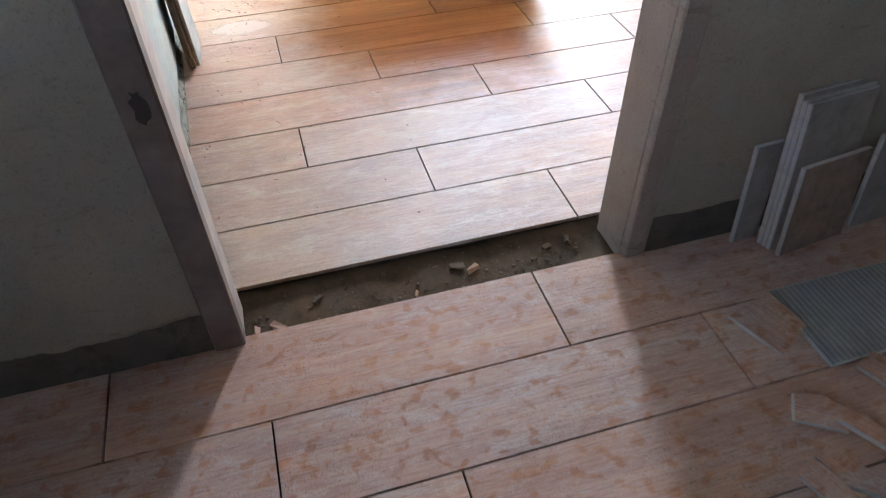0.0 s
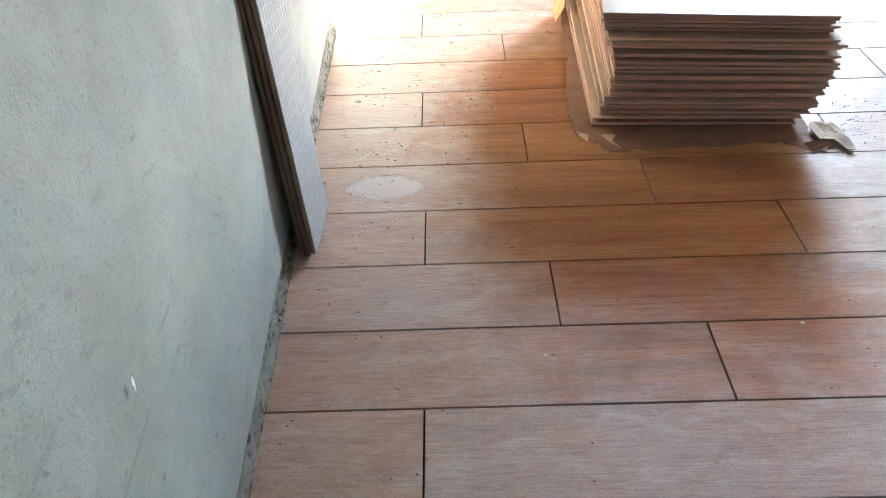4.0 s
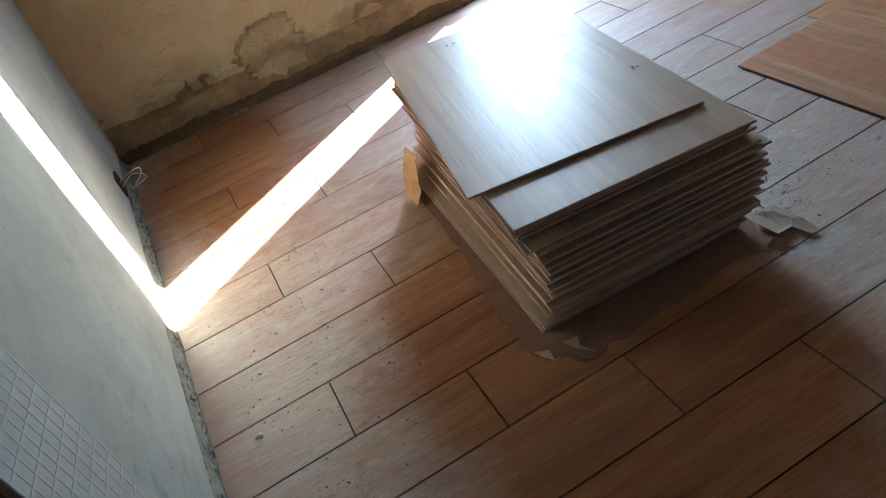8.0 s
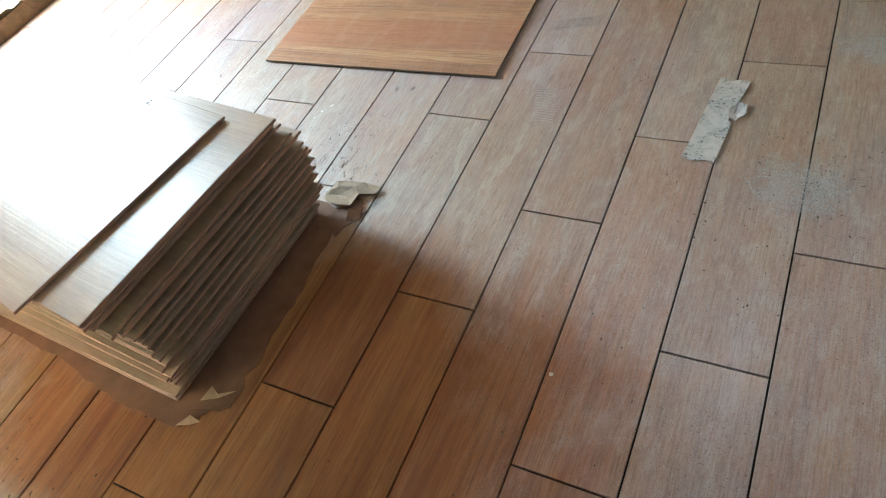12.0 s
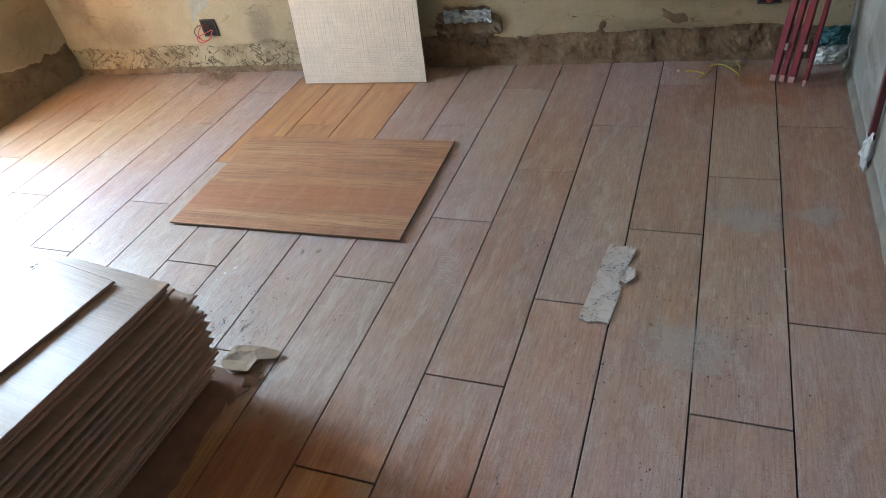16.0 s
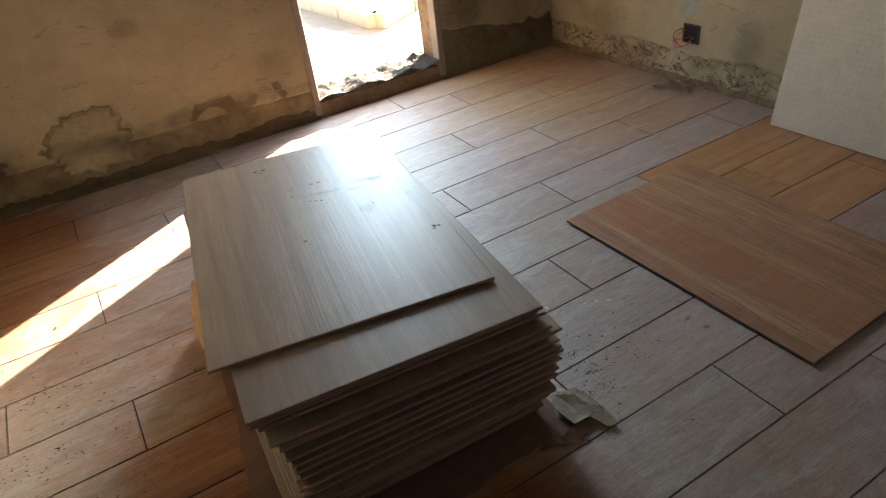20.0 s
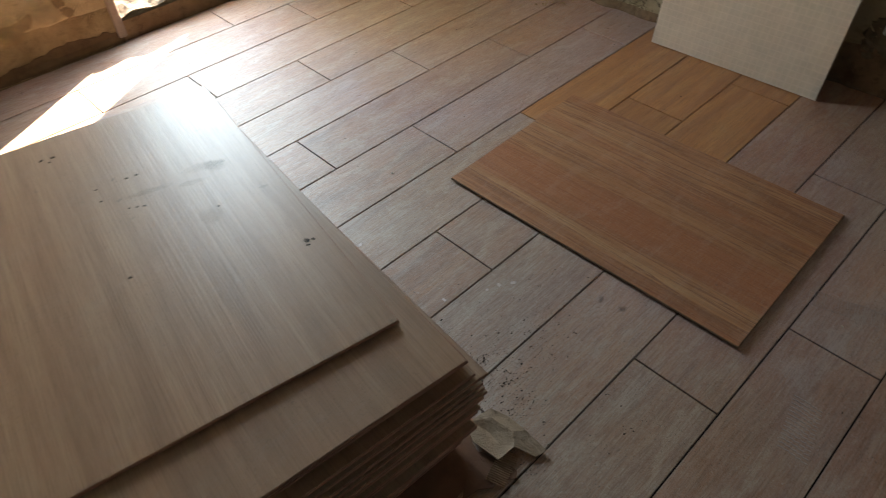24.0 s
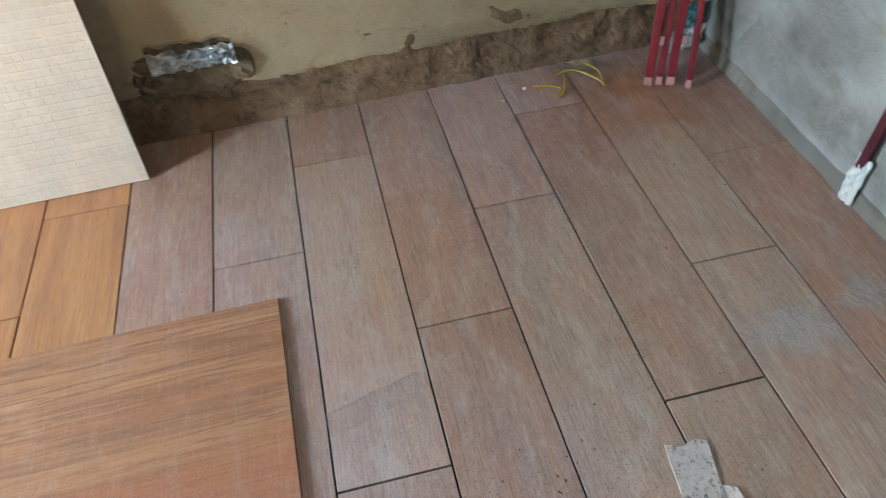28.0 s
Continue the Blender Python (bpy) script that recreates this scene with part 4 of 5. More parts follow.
def shard(outline, thick=0.010):
    """A broken piece of tile from its outline: glazed face up, pale broken sides."""
    bm = bmesh.new()
    low = [bm.verts.new((x, y, 0)) for x, y in outline]
    high = [bm.verts.new((x * 0.99, y * 0.99, thick)) for x, y in outline]
    count = len(outline)
    bm.faces.new(high)
    bm.faces.new(low[::-1])
    for i in range(count):
        bm.faces.new((low[i], low[(i + 1) % count], high[(i + 1) % count], high[i]))
    for f in bm.faces:
        f.material_index = 0 if f.normal.z > 0.5 else 1
    bm.normal_update()
    for f in bm.faces:
        f.material_index = 0 if f.normal.z > 0.5 else 1
    return bm


for x, y, lift, tilt, turn, outline in (
        (1.180, 0.838, 0.010, 9, -66, ((-0.066, -0.056), (0.066, -0.054), (0.058, 0.045), (-0.048, 0.058))),
        (1.130, 0.618, 0.012, 8, -26, ((-0.052, -0.030), (0.050, -0.036), (0.056, 0.012), (0.012, 0.034), (-0.046, 0.028))),
        (1.196, 0.545, 0.016, -10, -66, ((-0.055, -0.026), (0.072, -0.024), (0.060, 0.030), (-0.050, 0.026))),
        (1.096, 0.522, 0.004, 10, -68, ((-0.030, -0.022), (0.026, -0.024), (0.030, 0.020), (-0.026, 0.022))),
        (1.052, 0.478, 0.006, 6, -70, ((-0.050, -0.026), (0.060, -0.024), (0.058, 0.024), (-0.046, 0.024))),
        (1.128, 0.470, 0.003, -6, -40, ((-0.050, -0.025), (0.060, -0.028), (0.066, 0.022), (-0.050, 0.030))),
        (1.320, 0.655, 0.008, 7, -60, ((-0.050, -0.024), (0.060, -0.030), (0.060, 0.025), (-0.040, 0.030)))):
    ob = part("tile_fragment", shard(outline), [FLOOR_OUTER, OFFCUT_EDGE], m=pose(x, y, lift, tilt, tilt * 0.6, turn))
    tagged(ob, "broken piece of wood-look tile on the hall floor", "tile fragment", "tile fragments")


def crumb(size, seed):
    bm = bmesh.new()
    bmesh.ops.create_icosphere(bm, subdivisions=1, radius=size)
    r = random.Random(seed)
    for v in bm.verts:
        v.co *= r.uniform(0.6, 1.15)
        v.co.z *= 0.7
    return bm


rr = random.Random(9)
bm = bmesh.new()
for k in range(260):
    x, u = rr.uniform(DOOR_L + 0.03, DOOR_R - 0.02), rr.random() ** 1.6
    y = 1.146 + 0.12 * u
    size = rr.choice((0.0012, 0.0018, 0.0025, 0.004))
    c = bmesh.ops.create_icosphere(bm, subdivisions=1, radius=size, matrix=Matrix.Translation((x, y, -0.022 + size * 0.7)))
    for v in c["verts"]:
        v.co += Vector((rr.uniform(-1, 1), rr.uniform(-1, 1), rr.uniform(-1, 1))) * size * 0.35
tagged(part("rubble", bm, RUBBLE), "small mortar crumbs strewn in the doorway strip", "rubble", kind="stuff")
for x, y, size, mat, text in ((0.62, 1.205, 0.012, CARD_PALE, "pale"), (0.585, 1.222, 0.013, RUBBLE, "brown"), (0.10, 1.150, 0.013, CLAY, "reddish"), (0.145, 1.160, 0.014, CLAY, "reddish"),
                              (0.245, 1.215, 0.010, RUBBLE, "brown"), (0.47, 1.165, 0.006, CARD_PALE, "pale"), (0.82, 1.225, 0.010, RUBBLE, "brown"), (0.88, 1.235, 0.009, RUBBLE, "brown"), (0.39, 1.135, 0.005, CARD_PALE, "pale")):
    r = random.Random(int(x * 1000))
    chip = box(-size * 1.3, -size * 0.5, -size * 0.35, size * 1.3, size * 0.5, size * 0.35)
    for v in chip.verts:
        v.co += Vector((r.uniform(-1, 1), r.uniform(-1, 1), r.uniform(-1, 1))) * size * 0.28
    ob = part("tile_chip", chip, mat, m=pose(x, y, -0.016, 10, 5, x * 900))
    tagged(ob, text + " chip of tile in the doorway strip", "chip", "tile chips in the doorway")

# ---- under and beside the stack ----
pad = tagged(empty("cardboard_wrapping", Matrix.Translation((0, 0, 0.0006))), "torn brown cardboard wrapping flattened under the tile stack", "cardboard")
part("sheet", sheet([(0.800, 3.50), (0.789, 3.384), (0.775, 3.249), (0.751, 3.14), (0.739, 3.027), (0.739, 2.876), (0.763, 2.828), (0.800, 2.815), (0.824, 2.766), (0.869, 2.764), (0.900, 2.780), (0.949, 2.764), (1.02, 2.778), (1.11, 2.768), (1.209, 2.780), (1.341, 2.790), (1.41, 2.812), (1.44, 2.86), (1.44, 3.40), (1.42, 3.74), (0.82, 3.76)], 0.0016, 0.0, 3, 4), CARD, pad)


def folded(points, faces, thick=0.0012):
    """A creased scrap: corners in space, flat between its creases."""
    bm = bmesh.new()
    vs = [bm.verts.new(p) for p in points]
    for f in faces:
        bm.faces.new([vs[i] for i in f])
    bmesh.ops.recalc_face_normals(bm, faces=bm.faces)
    bmesh.ops.solidify(bm, geom=list(bm.faces), thickness=thick)
    return bm


part("torn_flap", folded(((0.744, 2.872, 0.002), (0.776, 2.846, 0.010), (0.772, 2.815, 0.003), (0.757, 2.838, 0.0025)), ((0, 1, 3), (1, 2, 3))), CARD_PALE, pad, "pale torn corner folded up")
part("torn_flap", folded(((0.815, 2.850, 0.004), (0.854, 2.836, 0.013), (0.842, 2.811, 0.010), (0.866, 2.774, 0.003), (0.836, 2.806, 0.003)), ((0, 1, 4), (1, 2, 4), (2, 3, 4))), CARD_PALE, pad, "pale torn corner folded up")
part("torn_flap", sheet([(0.790, 2.866), (0.812, 2.800), (0.842, 2.762), (0.872, 2.778), (0.850, 2.830)], 0.0012, 0.004, 1, 8), CARD, pad, m=pose(0, 0, 0.0022))
part("scrap", sheet([(1.330, 2.776), (1.381, 2.757), (1.410, 2.748), (1.436, 2.727), (1.446, 2.750), (1.432, 2.800), (1.425, 2.830), (1.370, 2.822)], 0.0012, 0.006, 2, 14, 0.003), CARD, pad, "torn brown cardboard layer", m=pose(0, 0, 0.002))
ridged = bmesh.new()
cells_x, cells_y = 64, 4
rows_of = [[ridged.verts.new((0.075 * (i / cells_x - 0.5), 0.040 * (j / cells_y - 0.5) + 0.004 * noise.noise(Vector((i * 0.2, j, 2))), 0.0035 + 0.0011 * math.sin(i * 1.57))) for j in range(cells_y + 1)] for i in range(cells_x + 1)]
for a, c in zip(rows_of, rows_of[1:]):
    for j in range(cells_y):
        ridged.faces.new((a[j], c[j], c[j + 1], a[j + 1]))
bmesh.ops.solidify(ridged, geom=list(ridged.faces), thickness=0.0012)
part("corrugated_scrap", ridged, CARD_PALE, pad, "brown corrugated inner layer", m=pose(1.432, 2.765, 0.002, 0, 0, 18))
torn = folded(((1.441, 2.867, 0.010), (1.461, 2.882, 0.004), (1.511, 2.870, 0.009), (1.525, 2.832, 0.004), (1.523, 2.783, 0.010), (1.519, 2.724, 0.008), (1.494, 2.733, 0.005), (1.478, 2.775, 0.013), (1.435, 2.779, 0.012),
               (1.427, 2.839, 0.015), (1.470, 2.835, 0.003), (1.500, 2.800, 0.014), (1.465, 2.800, 0.005), (1.495, 2.850, 0.012)),
              ((0, 1, 10), (1, 13, 10), (1, 2, 13), (2, 3, 13), (3, 11, 13), (13, 11, 10), (3, 4, 11), (4, 5, 6), (4, 6, 7), (4, 7, 11), (11, 7, 12), (10, 11, 12), (7, 8, 12), (8, 9, 12), (9, 10, 12), (9, 0, 10)))
part("paper_flap", torn, rough_stuff("pale_kraft_paper", (0.44, 0.325, 0.235), (0.37, 0.265, 0.185), (0.22, 0.155, 0.10), 38, 0.9, 0.85, 0.006), pad, "pale torn paper layer", m=pose(0, 0, 0.003))
flap = sheet([(-0.055, -0.10), (0.03, -0.11), (0.055, -0.03), (0.04, 0.06), (0.05, 0.11), (-0.03, 0.10), (-0.05, 0.02)], 0.003, 0.008, 3, 77, 0.01)
part("side_flap", flap, plain("tan_cardboard", (0.46, 0.235, 0.11), 0.85, 30, 0.3, 0.4), pad, "tan cardboard flap folded up the stack's side", m=pose(0.814, 3.668, 0.100, 77, 0, -87) @ Matrix.Diagonal((1.15, 0.9, 1, 1)))

def scuffed_card(name):
    """White card with a grey, dark-speckled rubbed half."""
    n = Nodes(name)
    p = n.coords("Object")
    rub = n.noise(p, 16.0, 5, 0.65, 0.5)
    dots = n.noise(p, 150.0, 4, 0.7, 0.4)
    colour = n.mix(n.ramp(rub, [(0.40, 0.0), (0.62, 0.7)]), (0.68, 0.585, 0.535), (0.46, 0.42, 0.39))
    colour = n.mix(n.math("MULTIPLY", n.ramp(dots, [(0.52, 0.0), (0.60, 0.85)]), n.ramp(rub, [(0.42, 0.0), (0.56, 1.0)])), colour, (0.10, 0.085, 0.075))
    return n.done(colour, 0.85, n.bump(dots, 0.5, 0.002, n.bump(rub, 0.4, 0.004)), 0.3)


WHITE_CARD = scuffed_card("scuffed_white_card")
card = tagged(part("cardboard_strip", sheet([(0.0, 0.0), (0.05, -0.001), (0.10, -0.004), (0.145, -0.002), (0.15, 0.008), (0.19, 0.004), (0.25, -0.004), (0.305, -0.010), (0.312, 0.012), (0.303, 0.034), (0.310, 0.066), (0.23, 0.070), (0.15, 0.072), (0.07, 0.074), (0.0, 0.077), (-0.006, 0.05), (0.004, 0.02)], 0.003, 0.003, 0, 5, 0.003), WHITE_CARD, m=pose(1.778, 1.908, 0.0008, 0, 0, -4.5)), "torn dirty-white cardboard strip lying on the floor", "cardboard")
part("torn_corner", sheet([(0.0, 0.0), (0.030, -0.020), (0.062, -0.016), (0.070, 0.006), (0.05, 0.022), (0.01, 0.020)], 0.002, 0.006, 0, 6, 0.006), WHITE_CARD, card, m=pose(0.155, -0.010, 0.0, 0, 0, 2))

# ---- splashes and smears of dried cement ----


DRIED = dust_film("dried_splash", (0.535, 0.445, 0.43), 9.0, 1.0, False, True)
CHALK = dust_film("pale_cement_dust", (0.66, 0.56, 0.52), 16.0, 0.95, True, True)
GREY_DUST = dust_film("grey_cement_dust", (0.60, 0.565, 0.555), 26.0, 0.46, True, True)
SCRIBBLE = dust_film("dark_scrape", (0.32, 0.28, 0.26), 160.0, 0.45)
for x, y, turn, w, l, mat, text in (
        (1.740, 1.715, 80, 0.21, 0.16, GREY_DUST, "grey gritty cement dust on the floor"),
        (2.262, 1.585, 80, 0.19, 0.11, GREY_DUST, "grey smear of cement dust on the floor"),
        (2.300, 1.405, 100, 0.14, 0.075, GREY_DUST, "grey smear of cement dust on the floor"),
        (1.628, 3.690, 70, 0.045, 0.008, CHALK, "short pale scratch of dried cement"),
        (1.640, 3.456, 20, 0.009, 0.008, CHALK, "small pale paint spot on the floor"),
        (1.548, 3.105, 60, 0.020, 0.009, CHALK, "small pale paint spot on the floor"),
        (1.572, 3.205, 40, 0.014, 0.006, CHALK, "small pale paint spot on the floor"),
        (1.756, 3.106, 20, 0.010, 0.007, CHALK, "small pale paint spot on the floor"),
        (1.789, 3.096, 50, 0.011, 0.007, CHALK, "small pale paint spot on the floor"),
        (1.819, 3.075, -20, 0.012, 0.008, CHALK, "small pale paint spot on the floor"),
        (1.66, 3.16, 0, 0.007, 0.010, CHALK, "small pale paint spot on the floor"),
        (1.925, 2.886, 20, 0.018, 0.008, SCRIBBLE, "small dark scrape on the floor"),
        (1.935, 2.832, -20, 0.016, 0.010, SCRIBBLE, "small dark scrape on the floor")):
    bm = bmesh.new()
    rim = [bm.verts.new((w * math.cos(a), l * math.sin(a), 0.0)) for a in (2 * math.pi * k / 24 for k in range(24))]
    bm.faces.new(rim)
    name = "scrape_mark" if mat is SCRIBBLE else "dust_patch"
    tagged(part(name, bm, mat, m=pose(x, y, 0.0006, 0, 0, turn)), text, name.replace("_", " "), "marks on the floor")
splash = bmesh.new()
splash.faces.new([splash.verts.new((0.165 + 0.155 * math.cos(a) * (1 + 0.10 * math.cos(3 * a + 0.6)), 2.630 + 0.088 * math.sin(a) * (1 + 0.12 * math.cos(2 * a + 1.0)), 0.0006)) for a in (2 * math.pi * k / 32 for k in range(32))])
tagged(part("dust_patch", splash, DRIED), "pale splash of dried cement dust on the floor", "dust patch", "marks on the floor")
imprint = tagged(empty("adhesive_imprint", pose(2.255, 2.530, 0.0004, 0, 0, 15)), "faint pale row of looped adhesive marks on a floor tile", "mark")
ADHESIVE = plain("adhesive_trace", (0.60, 0.51, 0.48), 0.7, 60, 0.3, 0.2)
lr = random.Random(3)
for k in range(12):
    loop_bm = bmesh.new()
    along = 0.018 * k
    tall, wide = 0.046 + 0.006 * lr.random(), 0.0115 + 0.003 * lr.random()
    for x0, y0, x1, y1 in ((0, 0, tall, 0.0009), (0, wide, tall, wide + 0.0009), (tall - 0.0009, 0, tall, wide), (0.0, 0.0, 0.0009, wide * lr.choice((0.3, 1.0)))):
        box(x0, -along - y1, 0, x1, -along - y0, 0.0006, bm=loop_bm)
    part("loop", loop_bm, ADHESIVE, imprint)
comb = tagged(empty("adhesive_comb_trace", pose(1.85, 2.345, 0.0004, 0, 0, 12)), "faint pale comb of adhesive lines on a floor tile", "mark")
for k in range(14):
    line_bm = bmesh.new()
    for step in range(5):
        a = 0.32 * step
        box(0.006 + 0.0105 * k + 0.012 * math.sin(a), 0.012 * step, 0, 0.0085 + 0.0105 * k + 0.012 * math.sin(a), 0.0118 + 0.012 * step, 0.0006, bm=line_bm)
    part("line", line_bm, ADHESIVE, comb)
PEBBLE = plain("pale_mortar", (0.78, 0.70, 0.62), 0.9, 60, 0.3, 0.4)
for x, y, size in ((0.068, 3.092, 0.011), (3.20, 1.845, 0.008), (0.30, 1.80, 0.005), (0.55, 2.03, 0.005), (1.12, 2.10, 0.006), (2.05, 1.50, 0.007), (0.42, 4.05, 0.006), (0.2, 3.42, 0.006), (2.24, 2.44, 0.003), (1.90, 3.62, 0.004), (3.16, 1.92, 0.006)):
    tagged(part("mortar_pebble", crumb(size, int(x * 777)), PEBBLE, m=pose(x, y, size * 0.55, 0, 0, x * 300)), "small pale lump of mortar on the floor", "pebble", "mortar pebbles")
spots_at, grit_verts, grit_faces = [], [], []
for heaps, count, cx, sx, cy, sy in ((22, 34, 1.57, 0.09, 2.86, 0.08), (16, 30, 1.62, 0.14, 2.93, 0.10), (16, 34, 1.74, 0.10, 1.72, 0.09), (64, 14, 0.16, 0.15, 2.9, 0.45), (60, 14, 0.30, 0.20, 3.5, 0.45), (9, 22, 0.42, 0.10, 3.72, 0.06),
                                     (7, 22, 0.30, 0.10, 3.44, 0.05), (7, 16, 0.50, 0.08, 3.30, 0.10), (20, 10, 0.45, 0.25, 2.5, 0.35), (12, 14, 0.05, 0.03, 3.0, 0.9), (16, 10, 2.2, 0.5, 4.3, 0.4), (14, 12, 1.45, 0.2, 2.1, 0.2), (8, 14, 2.0, 0.08, 2.1, 0.10)):
    for h in range(heaps):
        hx, hy, spread = rr.gauss(cx, sx), rr.gauss(cy, sy), rr.uniform(0.008, 0.05)
        spots_at += [(rr.gauss(hx, spread * 1.4), rr.gauss(hy, spread * 0.7)) for k in range(rr.randint(count // 3, count))]
spots_at += [(rr.uniform(0.0, 3.2), rr.uniform(1.35, 4.95)) for k in range(700)]
for x, y in spots_at:
    if not (0.0 < x < 3.2 and 1.32 < y < 4.95) or (0.76 < x < 1.46 and 2.8 < y < 3.8) or (1.98 < x < 2.62 and 2.56 < y < 3.5):
        continue
    size = 0.0006 + (0.0019 if x > 1.0 else 0.0025) * rr.random() ** 3
    turn, first_v = rr.random() * 6.3, len(grit_verts)
    grit_verts += [(x + size * rr.uniform(0.7, 2.2) * math.cos(turn + q), y + size * rr.uniform(0.6, 1.2) * math.sin(turn + q), 0.0002) for q in (0.0, 1.4, 3.0, 4.5)]
    grit_verts.append((x, y, size * rr.uniform(0.6, 1.1)))
    grit_faces += [(first_v + q, first_v + (q + 1) % 4, first_v + 4) for q in range(4)]
bm = bpy.data.meshes.new("grit")
bm.from_pydata(grit_verts, [], grit_faces)
bm.materials.append(plain("dark_grit", (0.13, 0.095, 0.075), 0.9, 60, 0.4, 0.2))
tagged(part("grit", bm, None), "fine dark grit strewn over the tiled floor", "grit", kind="stuff")

# ---- right wall: socket boxes, hole with foil, shavings, yellow wire ----


def socket_box(m, wires, text):
    thing = empty("socket_box", m)
    bm = bmesh.new()
    for x0, z0, x1, z1 in ((-0.042, -0.042, 0.042, -0.036), (-0.042, 0.036, 0.042, 0.042), (-0.042, -0.036, -0.036, 0.036), (0.036, -0.036, 0.042, 0.036)):
        box(x0, -0.02, z0, x1, 0.0025, z1, bm=bm)
    part("rim", bm, BOX_DARK, thing)
    # near-black block, its colour standing for the shade inside the box
    part("recess", box(-0.037, -0.02, -0.037, 0.037, 0.0008, 0.037), plain("socket_shade", (0.018, 0.013, 0.011), 0.9, 30, 0.3, 0.2), thing)
    for mat, pts, text_w in wires:
        strand = part("wire", tube(pts, 0.0022), mat, thing, text_w)
        end, before = Vector(pts[-1]), Vector(pts[-2])
        part("copper_tip", tube((end, end + (end - before).normalized() * 0.009), 0.0011), COPPER, strand, "bare copper tip")
    return tagged(thing, text, "socket box", "open socket boxes")


def on_wall(m_wall, along, up, off):
    return m_wall @ Matrix.Translation((along, off, up))


socket_box(on_wall(m_right, 4.045 - 1.13, 0.232, 0.0225), (
    (RED_WIRE, ((0.0, 0.0, 0.01), (0.02, 0.03, 0.02), (0.04, 0.045, -0.01), (0.03, 0.05, -0.04), (0.0, 0.04, -0.045), (-0.03, 0.03, -0.01)), "red wire"),
    (RED_WIRE, ((-0.01, 0.0, -0.01), (0.03, 0.03, -0.02), (0.06, 0.04, -0.03), (0.05, 0.045, -0.055), (0.01, 0.04, -0.05), (-0.02, 0.03, -0.03)), "red wire"),
    (BLACK_WIRE, ((0.01, 0.0, 0.02), (0.045, 0.03, 0.02), (0.06, 0.045, -0.005), (0.045, 0.045, -0.035)), "black wire")), "open socket box with looped red and black wires")
socket_box(on_wall(m_right, 1.545 - 1.13, 0.265, 0.0225), (
    (RED_WIRE, ((-0.02, 0.0, -0.005), (-0.01, 0.02, -0.02), (0.01, 0.025, -0.022), (0.02, 0.0, -0.005)), "red wire"),), "open socket box with a curled red wire")
socket_box(on_wall(m_left, 5.2 - 4.50, 0.150, 0.017), (
    (WHITE_WIRE, ((0.0, 0.0, 0.01), (0.01, 0.05, 0.03), (-0.02, 0.085, 0.02), (-0.03, 0.08, -0.01), (0.0, 0.04, -0.03)), "white wire"),
    (WHITE_WIRE, ((0.01, 0.0, -0.01), (0.0, 0.05, 0.015), (0.02, 0.09, 0.005), (0.01, 0.085, -0.02), (0.02, 0.03, -0.03)), "white wire"),
    (RED_WIRE, ((-0.01, 0.0, 0.0), (-0.03, 0.05, 0.01), (-0.05, 0.10, 0.0), (-0.06, 0.12, -0.01)), "red wire")), "open socket box with loose white and red wires")

# grey making-good round the socket and stains on the walls
patch = sheet([(-0.10, -0.09), (0.02, -0.10), (0.09, -0.06), (0.075, 0.06), (0.05, 0.16), (-0.03, 0.17), (-0.06, 0.05), (-0.12, 0.0)], 0.001, 0.0, 5, 31)
part("repair_patch", patch, rough_stuff("socket_mortar", (0.30, 0.28, 0.23), (0.38, 0.36, 0.30), (0.22, 0.20, 0.16), 12, 0.4, distance=0.002), wall_right, "grey mortar patch", m=Matrix.Translation((4.05 - 1.13, 0.0172, 0.235)) @ Matrix.Rotation(radians(-90), 4, "X") @ Matrix.Diagonal((1, -1, -1, 1)))
bulge = bmesh.new()
N = 110
rim = []
for k in range(N):
    a = 2 * math.pi * k / N
    r = 1 + 0.34 * noise.noise(Vector((math.cos(a) * 2, math.sin(a) * 2, 5))) + 0.18 * noise.noise(Vector((math.cos(a) * 7, math.sin(a) * 7, 9)))
    rim.append((a, r))
rings = []
for f, off in ((0.12, 0.005), (0.4, 0.007), (0.7, 0.006), (0.86, 0.0065), (0.95, 0.004), (1.0, -0.002)):
    rings.append([bulge.verts.new((0.17 * r * f * math.cos(a), 0.0105 + off + 0.003 * noise.noise(Vector((f * 5, a * 4, 1))), 0.14 * r * f * math.sin(a))) for a, r in rim])
bulge.faces.new(rings[0])
for a, b in zip(rings, rings[1:]):
    for k in range(N):
        bulge.faces.new((a[k], b[k], b[(k + 1) % N], a[(k + 1) % N]))
bmesh.ops.recalc_face_normals(bulge, faces=bulge.faces)
if bulge.faces[0].normal.y < 0:
    bmesh.ops.reverse_faces(bulge, faces=bulge.faces)
for i, f in enumerate(bulge.faces):
    f.material_index = 1 if 1 + 3 * N <= i < 1 + 5 * N and f.calc_center_median().z > -0.05 and noise.noise(f.calc_center_median() * 22) + 0.6 * noise.noise(f.calc_center_median() * 70) > -0.12 else 0
part("damp_bulge", bulge, [rough_stuff("blistered_plaster", (0.27, 0.208, 0.128), (0.335, 0.265, 0.172), (0.17, 0.125, 0.075), 22, 0.6), rough_stuff("brown_crust", (0.215, 0.155, 0.09), (0.28, 0.21, 0.13), (0.13, 0.092, 0.052), 40, 0.8)], wall_far, "blistered damp plaster with a dark flaking rim", m=Matrix.Translation((WX0 - 0.72, 0, 0.21)))

# damp and grime in the plaster, and patches darker towards the south-east corner
BROWN_DAMP = dust_film("brown_damp", (0.16, 0.110, 0.058), 13.0, 0.26)
BLACK_DAMP = dust_film("dark_damp", (0.075, 0.056, 0.028), 30.0, 0.42)
GRIME = dust_film("grey_grime", (0.22, 0.18, 0.14), 9.0, 0.35)


